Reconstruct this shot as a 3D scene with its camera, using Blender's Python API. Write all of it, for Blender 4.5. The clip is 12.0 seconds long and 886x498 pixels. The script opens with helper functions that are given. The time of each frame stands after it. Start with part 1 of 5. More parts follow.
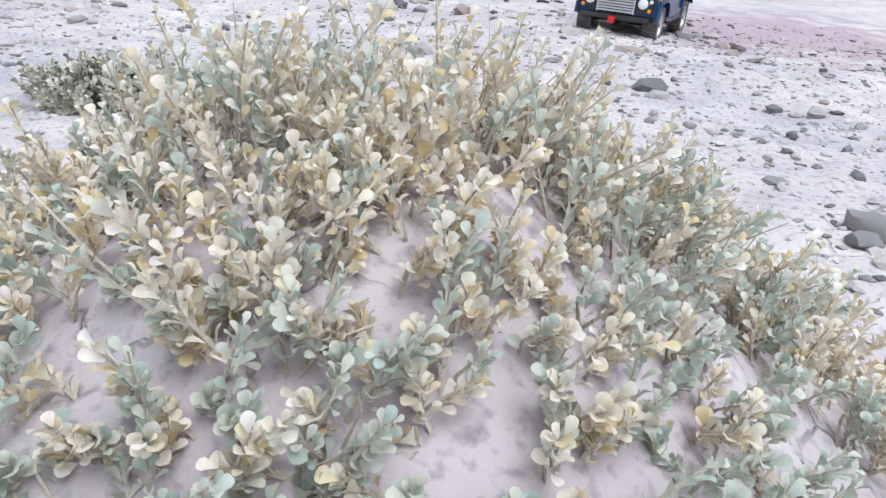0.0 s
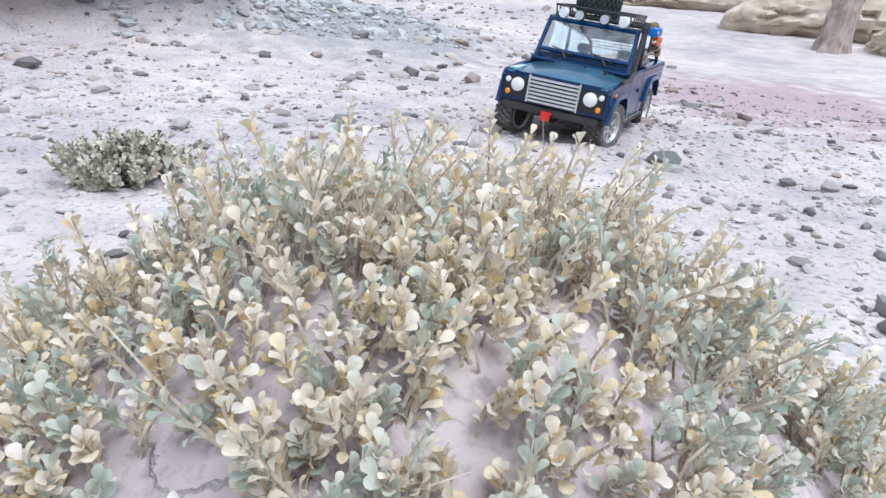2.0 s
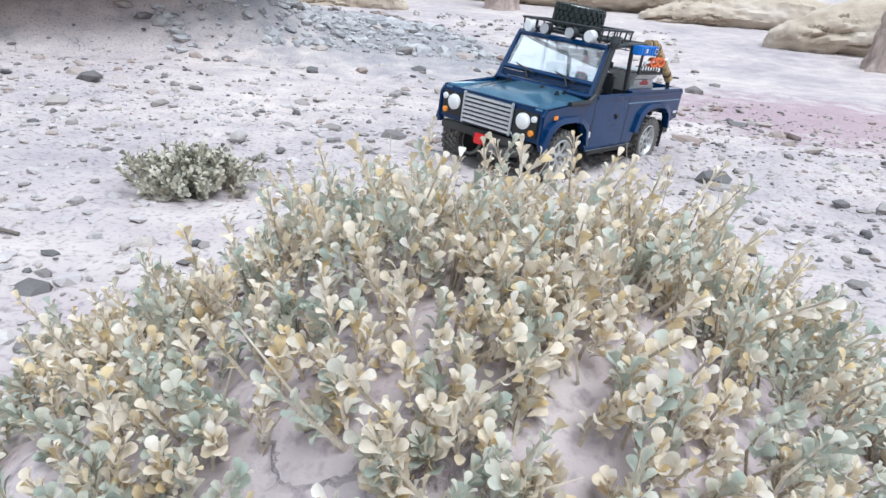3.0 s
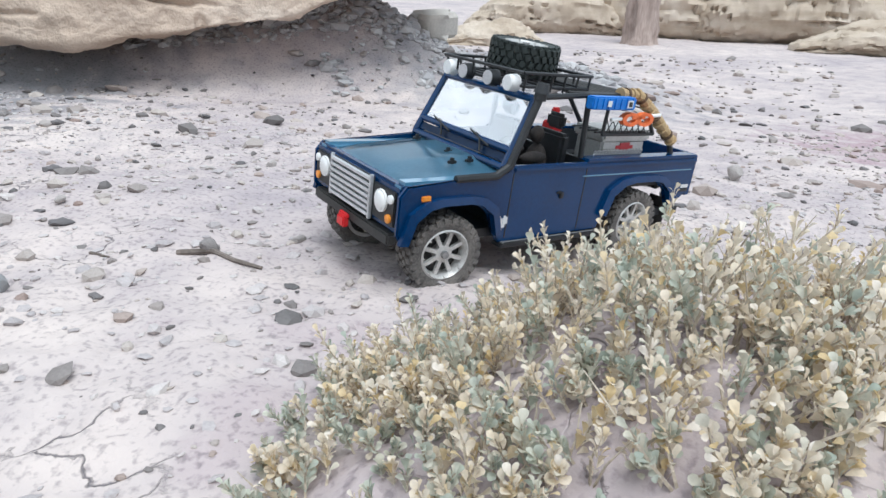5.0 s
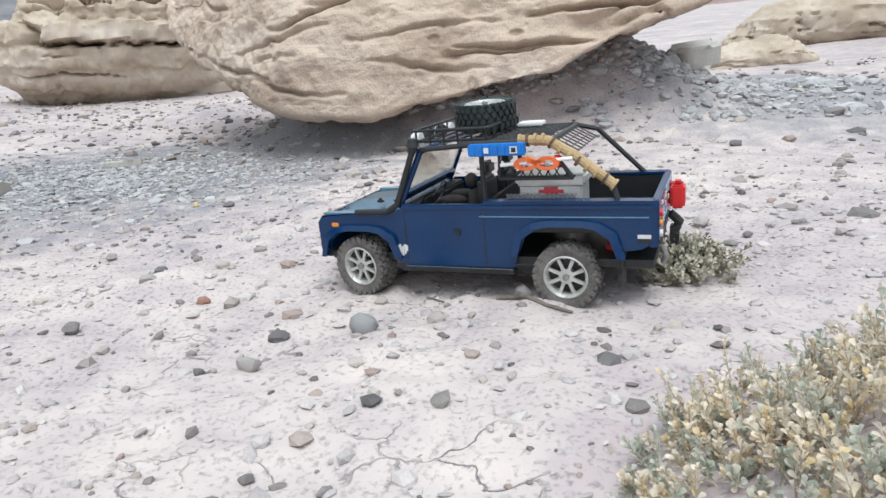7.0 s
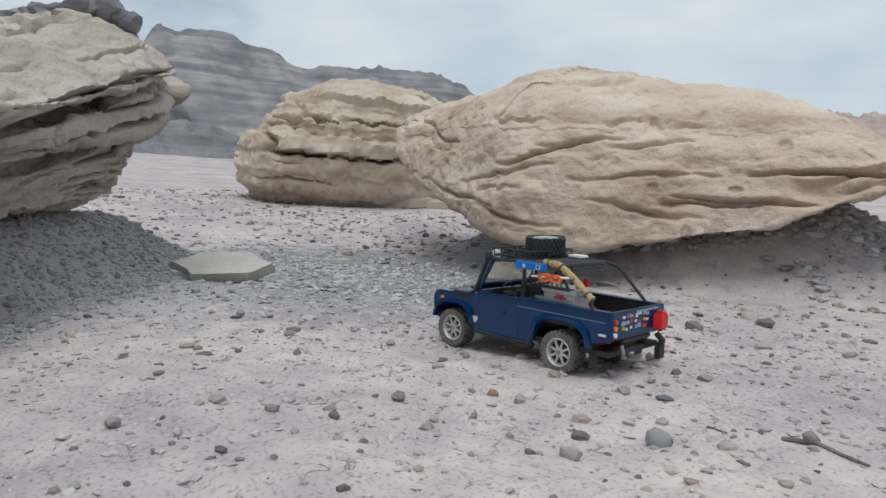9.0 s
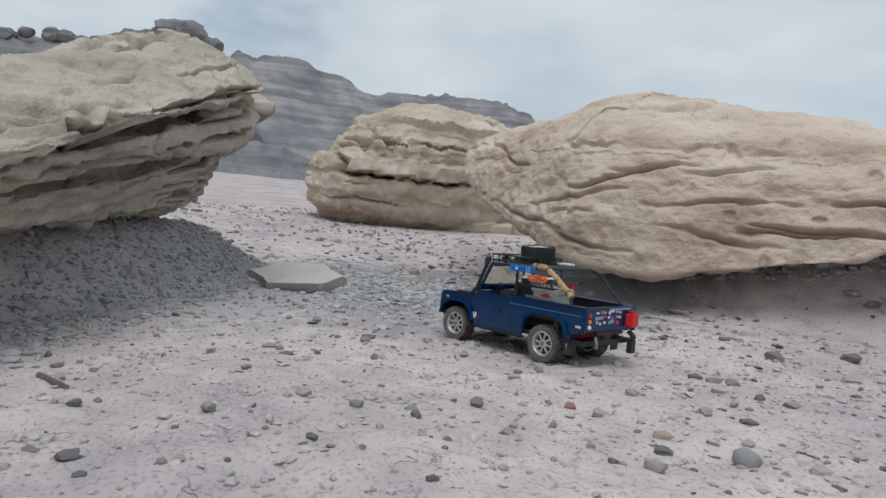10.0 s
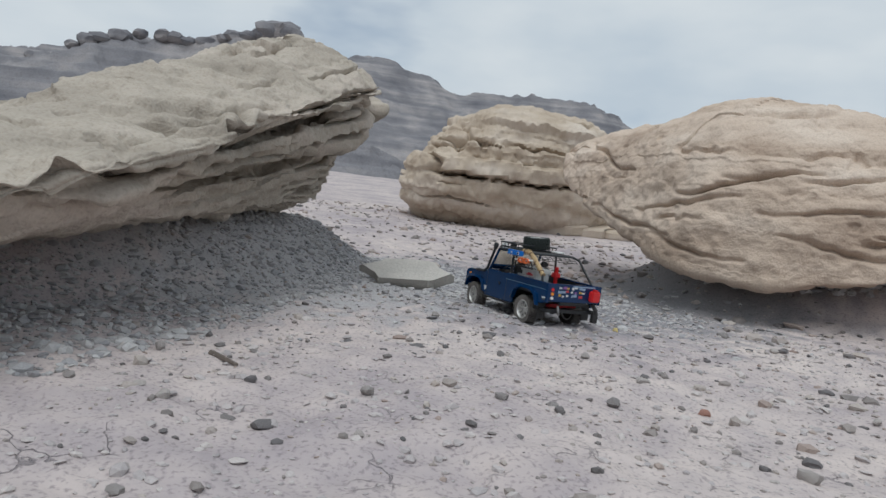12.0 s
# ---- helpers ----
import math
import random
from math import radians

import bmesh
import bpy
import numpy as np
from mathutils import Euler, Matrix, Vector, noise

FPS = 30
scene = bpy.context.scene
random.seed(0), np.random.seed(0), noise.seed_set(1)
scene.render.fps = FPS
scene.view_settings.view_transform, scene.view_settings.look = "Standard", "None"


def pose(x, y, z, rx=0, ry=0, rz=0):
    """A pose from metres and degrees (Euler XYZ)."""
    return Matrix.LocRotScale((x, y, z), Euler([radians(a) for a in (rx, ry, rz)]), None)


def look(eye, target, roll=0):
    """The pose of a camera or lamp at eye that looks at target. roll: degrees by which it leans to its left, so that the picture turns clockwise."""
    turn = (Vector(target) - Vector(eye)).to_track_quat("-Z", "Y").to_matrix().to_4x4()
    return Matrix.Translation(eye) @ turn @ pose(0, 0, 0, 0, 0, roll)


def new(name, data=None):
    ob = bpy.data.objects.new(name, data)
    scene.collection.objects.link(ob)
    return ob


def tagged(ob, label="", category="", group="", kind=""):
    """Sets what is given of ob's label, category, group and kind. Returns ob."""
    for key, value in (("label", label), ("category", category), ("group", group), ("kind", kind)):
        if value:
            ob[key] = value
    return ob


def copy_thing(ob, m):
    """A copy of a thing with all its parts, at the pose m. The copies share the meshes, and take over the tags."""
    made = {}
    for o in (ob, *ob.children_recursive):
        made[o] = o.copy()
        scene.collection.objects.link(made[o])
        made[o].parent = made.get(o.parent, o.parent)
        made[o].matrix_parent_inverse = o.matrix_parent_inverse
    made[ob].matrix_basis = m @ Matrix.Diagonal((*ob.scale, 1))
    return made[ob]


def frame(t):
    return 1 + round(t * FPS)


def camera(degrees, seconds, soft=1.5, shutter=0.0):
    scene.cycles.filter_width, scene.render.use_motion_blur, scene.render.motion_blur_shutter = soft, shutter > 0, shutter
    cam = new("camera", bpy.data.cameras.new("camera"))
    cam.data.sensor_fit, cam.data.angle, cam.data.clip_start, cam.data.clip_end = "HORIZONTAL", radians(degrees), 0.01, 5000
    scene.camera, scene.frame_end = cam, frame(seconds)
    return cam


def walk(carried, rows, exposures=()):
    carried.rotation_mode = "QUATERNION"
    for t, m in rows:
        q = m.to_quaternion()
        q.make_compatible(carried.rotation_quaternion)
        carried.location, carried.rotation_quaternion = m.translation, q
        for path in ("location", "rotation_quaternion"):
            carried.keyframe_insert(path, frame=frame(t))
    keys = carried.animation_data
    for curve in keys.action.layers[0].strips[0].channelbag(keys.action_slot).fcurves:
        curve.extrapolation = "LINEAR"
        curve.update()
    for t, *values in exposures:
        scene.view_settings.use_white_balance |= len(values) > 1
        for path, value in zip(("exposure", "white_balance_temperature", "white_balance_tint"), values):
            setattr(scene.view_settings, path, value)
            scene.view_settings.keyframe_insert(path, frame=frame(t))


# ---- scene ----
cam = camera(68.5, 12.0)
PATH = [
    (0, (0.041, 0.15, 0.208), (-0.201, 1.93, -0.671), 4.6),
    (0.5, (0.038, 0.157, 0.215), (-0.182, 1.963, -0.616), 4.4),
    (1, (0.033, 0.164, 0.219), (-0.172, 1.992, -0.567), 5.0),
    (1.5, (0.023, 0.162, 0.224), (-0.2, 2.003, -0.527), 5.1),
    (2, (0.014, 0.157, 0.229), (-0.255, 2.001, -0.499), 4.7),
    (2.5, (0.004, 0.15, 0.232), (-0.311, 1.993, -0.476), 4.4),
    (2.7, (-0.001, 0.147, 0.232), (-0.336, 1.988, -0.472), 4.6),
    (4.3, (-0.045, 0.108, 0.241), (-0.584, 1.923, -0.403), 4.3),
    (4.5, (-0.052, 0.105, 0.246), (-0.618, 1.912, -0.398), 4.1),
    (5, (-0.074, 0.081, 0.254), (-0.804, 1.834, -0.374), 3.2),
    (5.5, (-0.083, 0.054, 0.271), (-1.03, 1.706, -0.338), -1.6),
    (6, (-0.08, 0.037, 0.271), (-1.179, 1.599, -0.324), -2.5),
    (6.5, (-0.091, 0.007, 0.281), (-1.355, 1.449, -0.286), -4.1),
    (7, (-0.096, -0.013, 0.291), (-1.455, 1.359, -0.228), -4.2),
    (7.5, (-0.108, -0.052, 0.307), (-1.557, 1.265, -0.101), -3.2),
    (7.7, (-0.117, -0.082, 0.318), (-1.612, 1.195, -0.048), -2.8),
    (9.3, (-0.133, -0.295, 0.3), (-1.845, 0.735, 0.195), 3.4),
    (9.5, (-0.134, -0.294, 0.294), (-1.872, 0.691, 0.196), 3.7),
    (10, (-0.134, -0.326, 0.275), (-1.905, 0.601, 0.213), 4.6),
    (10.5, (-0.137, -0.355, 0.263), (-1.926, 0.536, 0.192), 5.2),
    (11, (-0.135, -0.384, 0.261), (-1.947, 0.46, 0.173), 5.1),
    (11.5, (-0.134, -0.414, 0.263), (-1.972, 0.368, 0.159), 5.7),
    (12, (-0.133, -0.44, 0.268), (-2.003, 0.265, 0.183), 6.5),
]
EXPOSURES = [(0.0, 0.50, 5430, 7), (2.5, 0.54, 5480, 7), (5.0, 0.39, 5680, 6), (7.0, 0.40, 5800, 5), (7.7, 0.40, 5800, 5), (9.3, -0.34, 5850, 6), (12.0, -0.37, 5850, 6)]
walk(cam, [(t, look(eye, target, roll)) for t, eye, target, roll in PATH], EXPOSURES)

# ---- light ----
world = bpy.data.worlds.new("sky")
scene.world = world
world.use_nodes = True
SUN_ELEV, SUN_AZ = 68.0, -42.0   # degrees above the horizon; direction of the sun in plan
wn, wl = world.node_tree.nodes, world.node_tree.links
sky = wn.new("ShaderNodeTexSky")
sky.sky_type, sky.sun_disc = "NISHITA", False
sky.sun_elevation, sky.sun_rotation = radians(SUN_ELEV), radians(90 - SUN_AZ)
coord = wn.new("ShaderNodeTexCoord")
stretch = wn.new("ShaderNodeMapping")
stretch.inputs["Scale"].default_value = (1.0, 1.0, 2.6)
clouds = wn.new("ShaderNodeTexNoise")
clouds.inputs["Scale"].default_value, clouds.inputs["Detail"].default_value = 1.7, 5.0
ramp = wn.new("ShaderNodeValToRGB")
ramp.color_ramp.elements[0].position, ramp.color_ramp.elements[1].position = 0.29, 0.47
tone = wn.new("ShaderNodeTexNoise")
tone.inputs["Scale"].default_value, tone.inputs["Detail"].default_value = 3.2, 4.0
shade = wn.new("ShaderNodeValToRGB")
shade.color_ramp.elements[0].position, shade.color_ramp.elements[1].position = 0.35, 0.7
shade.color_ramp.elements[0].color, shade.color_ramp.elements[1].color = (6.9, 7.3, 7.6, 1), (9.1, 9.0, 8.7, 1)
veil = wn.new("ShaderNodeMix")
veil.data_type = "RGBA"
wl.new(coord.outputs["Generated"], stretch.inputs["Vector"])
wl.new(stretch.outputs["Vector"], clouds.inputs["Vector"])
wl.new(stretch.outputs["Vector"], tone.inputs["Vector"])
wl.new(clouds.outputs["Fac"], ramp.inputs["Fac"])
wl.new(tone.outputs["Fac"], shade.inputs["Fac"])
wl.new(ramp.outputs["Color"], veil.inputs["Factor"])
wl.new(sky.outputs["Color"], veil.inputs["A"])
wl.new(shade.outputs["Color"], veil.inputs["B"])
background = wn["Background"]
background.inputs["Strength"].default_value = 0.10
wl.new(veil.outputs["Result"], background.inputs["Color"])
lamp = bpy.data.lights.new("sun", "SUN")
lamp.energy, lamp.angle, lamp.color = 2.1, radians(38), (1.0, 0.95, 0.89)
sun = new("sun", lamp)
sun.matrix_world = look((0, 0, 5), (-5 * math.cos(radians(SUN_AZ)), -5 * math.sin(radians(SUN_AZ)), 5 - 5 * math.tan(radians(SUN_ELEV))))

# ---- materials ----


def nodes_of(name):
    m = bpy.data.materials.new(name)
    m.use_nodes = True
    return m, m.node_tree.nodes, m.node_tree.links, m.node_tree.nodes["Principled BSDF"]


def surface(name, dark, light, rough=0.6, metal=0.0, coarse=8.0, fine=120.0, bump=0.15, depth=0.001, stretched=(1, 1, 1), spread=0.5, per_piece=0.0, coat=0.0, world_space=False):
    """A procedural surface with coarse and fine variation between two base colours."""
    m, n, l, b = nodes_of(name)
    tc, mp = n.new("ShaderNodeTexCoord"), n.new("ShaderNodeMapping")
    mp.inputs["Scale"].default_value = stretched
    l.new(tc.outputs["Object"], mp.inputs["Vector"])
    n1, n2 = n.new("ShaderNodeTexNoise"), n.new("ShaderNodeTexNoise")
    n1.inputs["Scale"].default_value, n1.inputs["Detail"].default_value = coarse, 5
    n2.inputs["Scale"].default_value, n2.inputs["Detail"].default_value = fine, 4
    l.new(mp.outputs["Vector"], n1.inputs["Vector"])
    l.new(mp.outputs["Vector"], n2.inputs["Vector"])
    both = n.new("ShaderNodeMath")
    both.operation = "MULTIPLY_ADD"
    both.inputs[1].default_value, both.inputs[2].default_value = 0.45, 0.0
    l.new(n2.outputs["Fac"], both.inputs[0])
    both2 = n.new("ShaderNodeMath")
    both2.operation = "MULTIPLY_ADD"
    both2.inputs[1].default_value = 0.55
    l.new(n1.outputs["Fac"], both2.inputs[0])
    l.new(both.outputs[0], both2.inputs[2])
    out = both2.outputs[0]
    if per_piece:
        info, add = n.new("ShaderNodeObjectInfo"), n.new("ShaderNodeMath")
        add.operation = "MULTIPLY_ADD"
        add.inputs[1].default_value = per_piece
        l.new(info.outputs["Random"], add.inputs[0])
        shift = n.new("ShaderNodeMath")
        shift.operation = "SUBTRACT"
        shift.inputs[1].default_value = per_piece / 2
        l.new(out, add.inputs[2])
        l.new(add.outputs[0], shift.inputs[0])
        out = shift.outputs[0]
    r = n.new("ShaderNodeValToRGB")
    r.color_ramp.elements[0].position, r.color_ramp.elements[1].position = 0.5 - spread / 2.6, 0.5 + spread / 2.6
    r.color_ramp.elements[0].color, r.color_ramp.elements[1].color = (*dark, 1), (*light, 1)
    l.new(out, r.inputs["Fac"])
    l.new(r.outputs["Color"], b.inputs["Base Color"])
    b.inputs["Roughness"].default_value, b.inputs["Metallic"].default_value = rough, metal
    b.inputs["Coat Weight"].default_value = coat
    if bump:
        bp = n.new("ShaderNodeBump")
        bp.inputs["Strength"].default_value, bp.inputs["Distance"].default_value = bump, depth
        l.new(n2.outputs["Fac"], bp.inputs["Height"])
        l.new(bp.outputs["Normal"], b.inputs["Normal"])
    return m


def ground_surface():
    """Pale silty sand: pinkish and lilac patches, grit, and a net of drying cracks."""
    m, n, l, b = nodes_of("silty_sand")
    tc = n.new("ShaderNodeTexCoord")
    big, mid, grit = (n.new("ShaderNodeTexNoise") for _ in range(3))
    for node, s, d in ((big, 1.6, 4), (mid, 11.0, 8), (grit, 150.0, 6)):
        node.inputs["Scale"].default_value, node.inputs["Detail"].default_value = s, d
        l.new(tc.outputs["Object"], node.inputs["Vector"])
    tint = n.new("ShaderNodeValToRGB")
    e = tint.color_ramp.elements
    e[0].position, e[0].color = 0.32, (0.40, 0.362, 0.368, 1)
    e[1].position, e[1].color = 0.68, (0.56, 0.505, 0.475, 1)
    e.new(0.5).color = (0.485, 0.435, 0.422, 1)
    l.new(big.outputs["Fac"], tint.inputs["Fac"])
    patch = n.new("ShaderNodeValToRGB")
    e = patch.color_ramp.elements
    e[0].position, e[0].color, e[1].position, e[1].color = 0.30, (0.80, 0.79, 0.82, 1), 0.66, (1.06, 1.04, 1.02, 1)
    l.new(mid.outputs["Fac"], patch.inputs["Fac"])
    speck = n.new("ShaderNodeValToRGB")
    e = speck.color_ramp.elements
    e[0].position, e[0].color, e[1].position, e[1].color = 0.30, (0.64, 0.63, 0.65, 1), 0.48, (1.03, 1.02, 1.01, 1)
    l.new(grit.outputs["Fac"], speck.inputs["Fac"])
    mul1, mul2 = n.new("ShaderNodeMix"), n.new("ShaderNodeMix")
    for mx in (mul1, mul2):
        mx.data_type, mx.blend_type = "RGBA", "MULTIPLY"
        mx.inputs["Factor"].default_value = 1.0
    l.new(tint.outputs["Color"], mul1.inputs["A"])
    l.new(patch.outputs["Color"], mul1.inputs["B"])
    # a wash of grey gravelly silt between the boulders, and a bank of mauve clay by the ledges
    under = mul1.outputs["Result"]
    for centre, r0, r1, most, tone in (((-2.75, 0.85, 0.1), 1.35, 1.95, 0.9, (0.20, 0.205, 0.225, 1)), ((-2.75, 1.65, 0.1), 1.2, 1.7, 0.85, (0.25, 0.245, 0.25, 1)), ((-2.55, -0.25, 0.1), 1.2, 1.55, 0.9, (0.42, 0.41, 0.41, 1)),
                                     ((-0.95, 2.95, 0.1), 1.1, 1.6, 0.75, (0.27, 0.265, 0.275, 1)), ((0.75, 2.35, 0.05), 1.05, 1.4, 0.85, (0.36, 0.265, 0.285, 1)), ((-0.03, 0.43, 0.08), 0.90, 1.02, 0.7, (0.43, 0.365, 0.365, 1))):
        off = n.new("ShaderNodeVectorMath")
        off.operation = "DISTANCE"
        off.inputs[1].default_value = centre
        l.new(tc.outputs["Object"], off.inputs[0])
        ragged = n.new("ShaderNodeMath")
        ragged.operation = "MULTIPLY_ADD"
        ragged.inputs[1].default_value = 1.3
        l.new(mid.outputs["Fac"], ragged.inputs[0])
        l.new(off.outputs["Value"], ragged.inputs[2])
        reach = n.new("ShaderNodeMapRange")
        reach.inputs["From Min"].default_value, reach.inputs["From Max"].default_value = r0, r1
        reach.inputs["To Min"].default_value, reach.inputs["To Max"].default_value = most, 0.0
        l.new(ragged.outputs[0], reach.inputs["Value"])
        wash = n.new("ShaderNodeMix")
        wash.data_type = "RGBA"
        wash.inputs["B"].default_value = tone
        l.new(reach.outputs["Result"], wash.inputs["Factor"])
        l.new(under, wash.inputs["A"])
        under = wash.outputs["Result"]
    l.new(under, mul2.inputs["A"])
    l.new(speck.outputs["Color"], mul2.inputs["B"])
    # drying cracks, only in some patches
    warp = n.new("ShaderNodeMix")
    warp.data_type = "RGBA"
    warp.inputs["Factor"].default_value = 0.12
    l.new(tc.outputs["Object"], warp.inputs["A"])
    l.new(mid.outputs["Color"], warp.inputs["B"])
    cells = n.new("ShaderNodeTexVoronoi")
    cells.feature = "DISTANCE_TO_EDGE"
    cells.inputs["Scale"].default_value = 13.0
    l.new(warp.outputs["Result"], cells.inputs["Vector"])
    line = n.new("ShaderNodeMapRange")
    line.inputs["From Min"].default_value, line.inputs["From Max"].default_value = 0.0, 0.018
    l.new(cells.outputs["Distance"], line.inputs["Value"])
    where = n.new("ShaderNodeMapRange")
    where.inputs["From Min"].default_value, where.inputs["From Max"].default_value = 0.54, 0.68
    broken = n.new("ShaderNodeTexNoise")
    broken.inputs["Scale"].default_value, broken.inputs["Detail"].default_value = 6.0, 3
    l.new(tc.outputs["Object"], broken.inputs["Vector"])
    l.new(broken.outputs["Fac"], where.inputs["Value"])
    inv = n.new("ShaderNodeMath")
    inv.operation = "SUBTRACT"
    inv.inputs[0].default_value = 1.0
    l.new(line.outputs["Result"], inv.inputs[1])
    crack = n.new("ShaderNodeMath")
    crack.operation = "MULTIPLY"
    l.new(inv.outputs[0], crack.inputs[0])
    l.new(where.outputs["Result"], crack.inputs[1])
    # the grooves' shade is mixed into the sand colour
    crack_shade = n.new("ShaderNodeMix")
    crack_shade.data_type = "RGBA"
    crack_shade.inputs["B"].default_value = (0.27, 0.245, 0.255, 1)
    l.new(crack.outputs[0], crack_shade.inputs["Factor"])
    l.new(mul2.outputs["Result"], crack_shade.inputs["A"])
    l.new(crack_shade.outputs["Result"], b.inputs["Base Color"])
    b.inputs["Roughness"].default_value = 0.95
    b.inputs["Specular IOR Level"].default_value = 0.15
    h = n.new("ShaderNodeMath")
    h.operation = "MULTIPLY_ADD"
    h.inputs[1].default_value = 0.25
    l.new(grit.outputs["Fac"], h.inputs[0])
    l.new(mid.outputs["Fac"], h.inputs[2])
    h2 = n.new("ShaderNodeMath")
    h2.operation = "SUBTRACT"
    l.new(h.outputs[0], h2.inputs[0])
    l.new(crack.outputs[0], h2.inputs[1])
    bp = n.new("ShaderNodeBump")
    bp.inputs["Strength"].default_value, bp.inputs["Distance"].default_value = 0.7, 0.009
    l.new(h2.outputs[0], bp.inputs["Height"])
    l.new(bp.outputs["Normal"], b.inputs["Normal"])
    return m


def rock_surface(name, dark, mid_c, light, band=9.0, tilt=(0, 0, 0), rough=0.9, size=1.0):
    """Bedded sandstone: bands along the bedding, blotches, pits and grain."""
    m, n, l, b = nodes_of(name)
    tc, mp = n.new("ShaderNodeTexCoord"), n.new("ShaderNodeMapping")
    mp.inputs["Rotation"].default_value = [radians(a) for a in tilt]
    mp.inputs["Scale"].default_value = (0.5 / size, 0.5 / size, band / size)
    l.new(tc.outputs["Object"], mp.inputs["Vector"])
    bands, blot, grain = (n.new("ShaderNodeTexNoise") for _ in range(3))
    l.new(mp.outputs["Vector"], bands.inputs["Vector"])
    bands.inputs["Scale"].default_value, bands.inputs["Detail"].default_value = 1.6, 6
    for node, s, d in ((blot, 3.0 / size, 6), (grain, 130.0 / size, 8)):
        node.inputs["Scale"].default_value, node.inputs["Detail"].default_value = s, d
        l.new(tc.outputs["Object"], node.inputs["Vector"])
    mixv = n.new("ShaderNodeMath")
    mixv.operation = "MULTIPLY_ADD"
    mixv.inputs[1].default_value = 0.5
    half = n.new("ShaderNodeMath")
    half.operation = "MULTIPLY"
    half.inputs[1].default_value = 0.5
    l.new(blot.outputs["Fac"], half.inputs[0])
    l.new(bands.outputs["Fac"], mixv.inputs[0])
    l.new(half.outputs[0], mixv.inputs[2])
    r = n.new("ShaderNodeValToRGB")
    e = r.color_ramp.elements
    e[0].position, e[0].color, e[1].position, e[1].color = 0.33, (*dark, 1), 0.66, (*light, 1)
    e.new(0.5).color = (*mid_c, 1)
    l.new(mixv.outputs[0], r.inputs["Fac"])
    pits = n.new("ShaderNodeValToRGB")
    e = pits.color_ramp.elements
    e[0].position, e[0].color, e[1].position, e[1].color = 0.30, (0.86, 0.845, 0.835, 1), 0.54, (1.02, 1.02, 1.02, 1)
    l.new(grain.outputs["Fac"], pits.inputs["Fac"])
    mul = n.new("ShaderNodeMix")
    mul.data_type, mul.blend_type = "RGBA", "MULTIPLY"
    mul.inputs["Factor"].default_value = 1.0
    l.new(r.outputs["Color"], mul.inputs["A"])
    l.new(pits.outputs["Color"], mul.inputs["B"])
    l.new(mul.outputs["Result"], b.inputs["Base Color"])
    b.inputs["Roughness"].default_value, b.inputs["Specular IOR Level"].default_value = rough, 0.2
    hsum = n.new("ShaderNodeMath")
    hsum.operation = "MULTIPLY_ADD"
    hsum.inputs[1].default_value = 0.35
    l.new(grain.outputs["Fac"], hsum.inputs[0])
    l.new(bands.outputs["Fac"], hsum.inputs[2])
    bp = n.new("ShaderNodeBump")
    bp.inputs["Strength"].default_value, bp.inputs["Distance"].default_value = 0.7, 0.02 * size
    l.new(hsum.outputs[0], bp.inputs["Height"])
    l.new(bp.outputs["Normal"], b.inputs["Normal"])
    return m


def leaf_surface(name, colours, piece=False, thin=0.0):
    """Small waxy leaves from grey-green to straw yellow, each its own tone."""
    m, n, l, b = nodes_of(name)
    if piece:
        source = n.new("ShaderNodeObjectInfo").outputs["Random"]
    else:
        source = n.new("ShaderNodeNewGeometry").outputs["Random Per Island"]
    r = n.new("ShaderNodeValToRGB")
    e = r.color_ramp.elements
    for i, c in enumerate(colours):
        p = i / (len(colours) - 1)
        el = e[0] if i == 0 else (e[-1] if i == len(colours) - 1 else e.new(p))
        el.position, el.color = p, (*c, 1)
    l.new(source, r.inputs["Fac"])
    tc, nz = n.new("ShaderNodeTexCoord"), n.new("ShaderNodeTexNoise")
    nz.inputs["Scale"].default_value, nz.inputs["Detail"].default_value = 420.0, 3
    l.new(tc.outputs["Object"], nz.inputs["Vector"])
    v = n.new("ShaderNodeMapRange")
    v.inputs["To Min"].default_value, v.inputs["To Max"].default_value = 0.75, 1.2
    l.new(nz.outputs["Fac"], v.inputs["Value"])
    mul = n.new("ShaderNodeMix")
    mul.data_type, mul.blend_type = "RGBA", "MULTIPLY"
    mul.inputs["Factor"].default_value = 1.0
    l.new(r.outputs["Color"], mul.inputs["A"])
    l.new(v.outputs["Result"], mul.inputs["B"])
    l.new(mul.outputs["Result"], b.inputs["Base Color"])
    b.inputs["Roughness"].default_value = 0.55
    b.inputs["Specular IOR Level"].default_value = 0.3
    if thin:
        # light that passes through the blade
        glow, mixed = n.new("ShaderNodeBsdfTranslucent"), n.new("ShaderNodeMixShader")
        mixed.inputs["Fac"].default_value = thin
        l.new(mul.outputs["Result"], glow.inputs["Color"])
        l.new(b.outputs[0], mixed.inputs[1])
        l.new(glow.outputs[0], mixed.inputs[2])
        l.new(mixed.outputs[0], n["Material Output"].inputs["Surface"])
    return m


def clear_glass(name, rough=0.02):
    m, n, l, b = nodes_of(name)
    b.inputs["Base Color"].default_value = (0.92, 0.96, 0.98, 1)
    b.inputs["Transmission Weight"].default_value, b.inputs["Roughness"].default_value, b.inputs["IOR"].default_value = 1.0, rough, 1.45
    return m


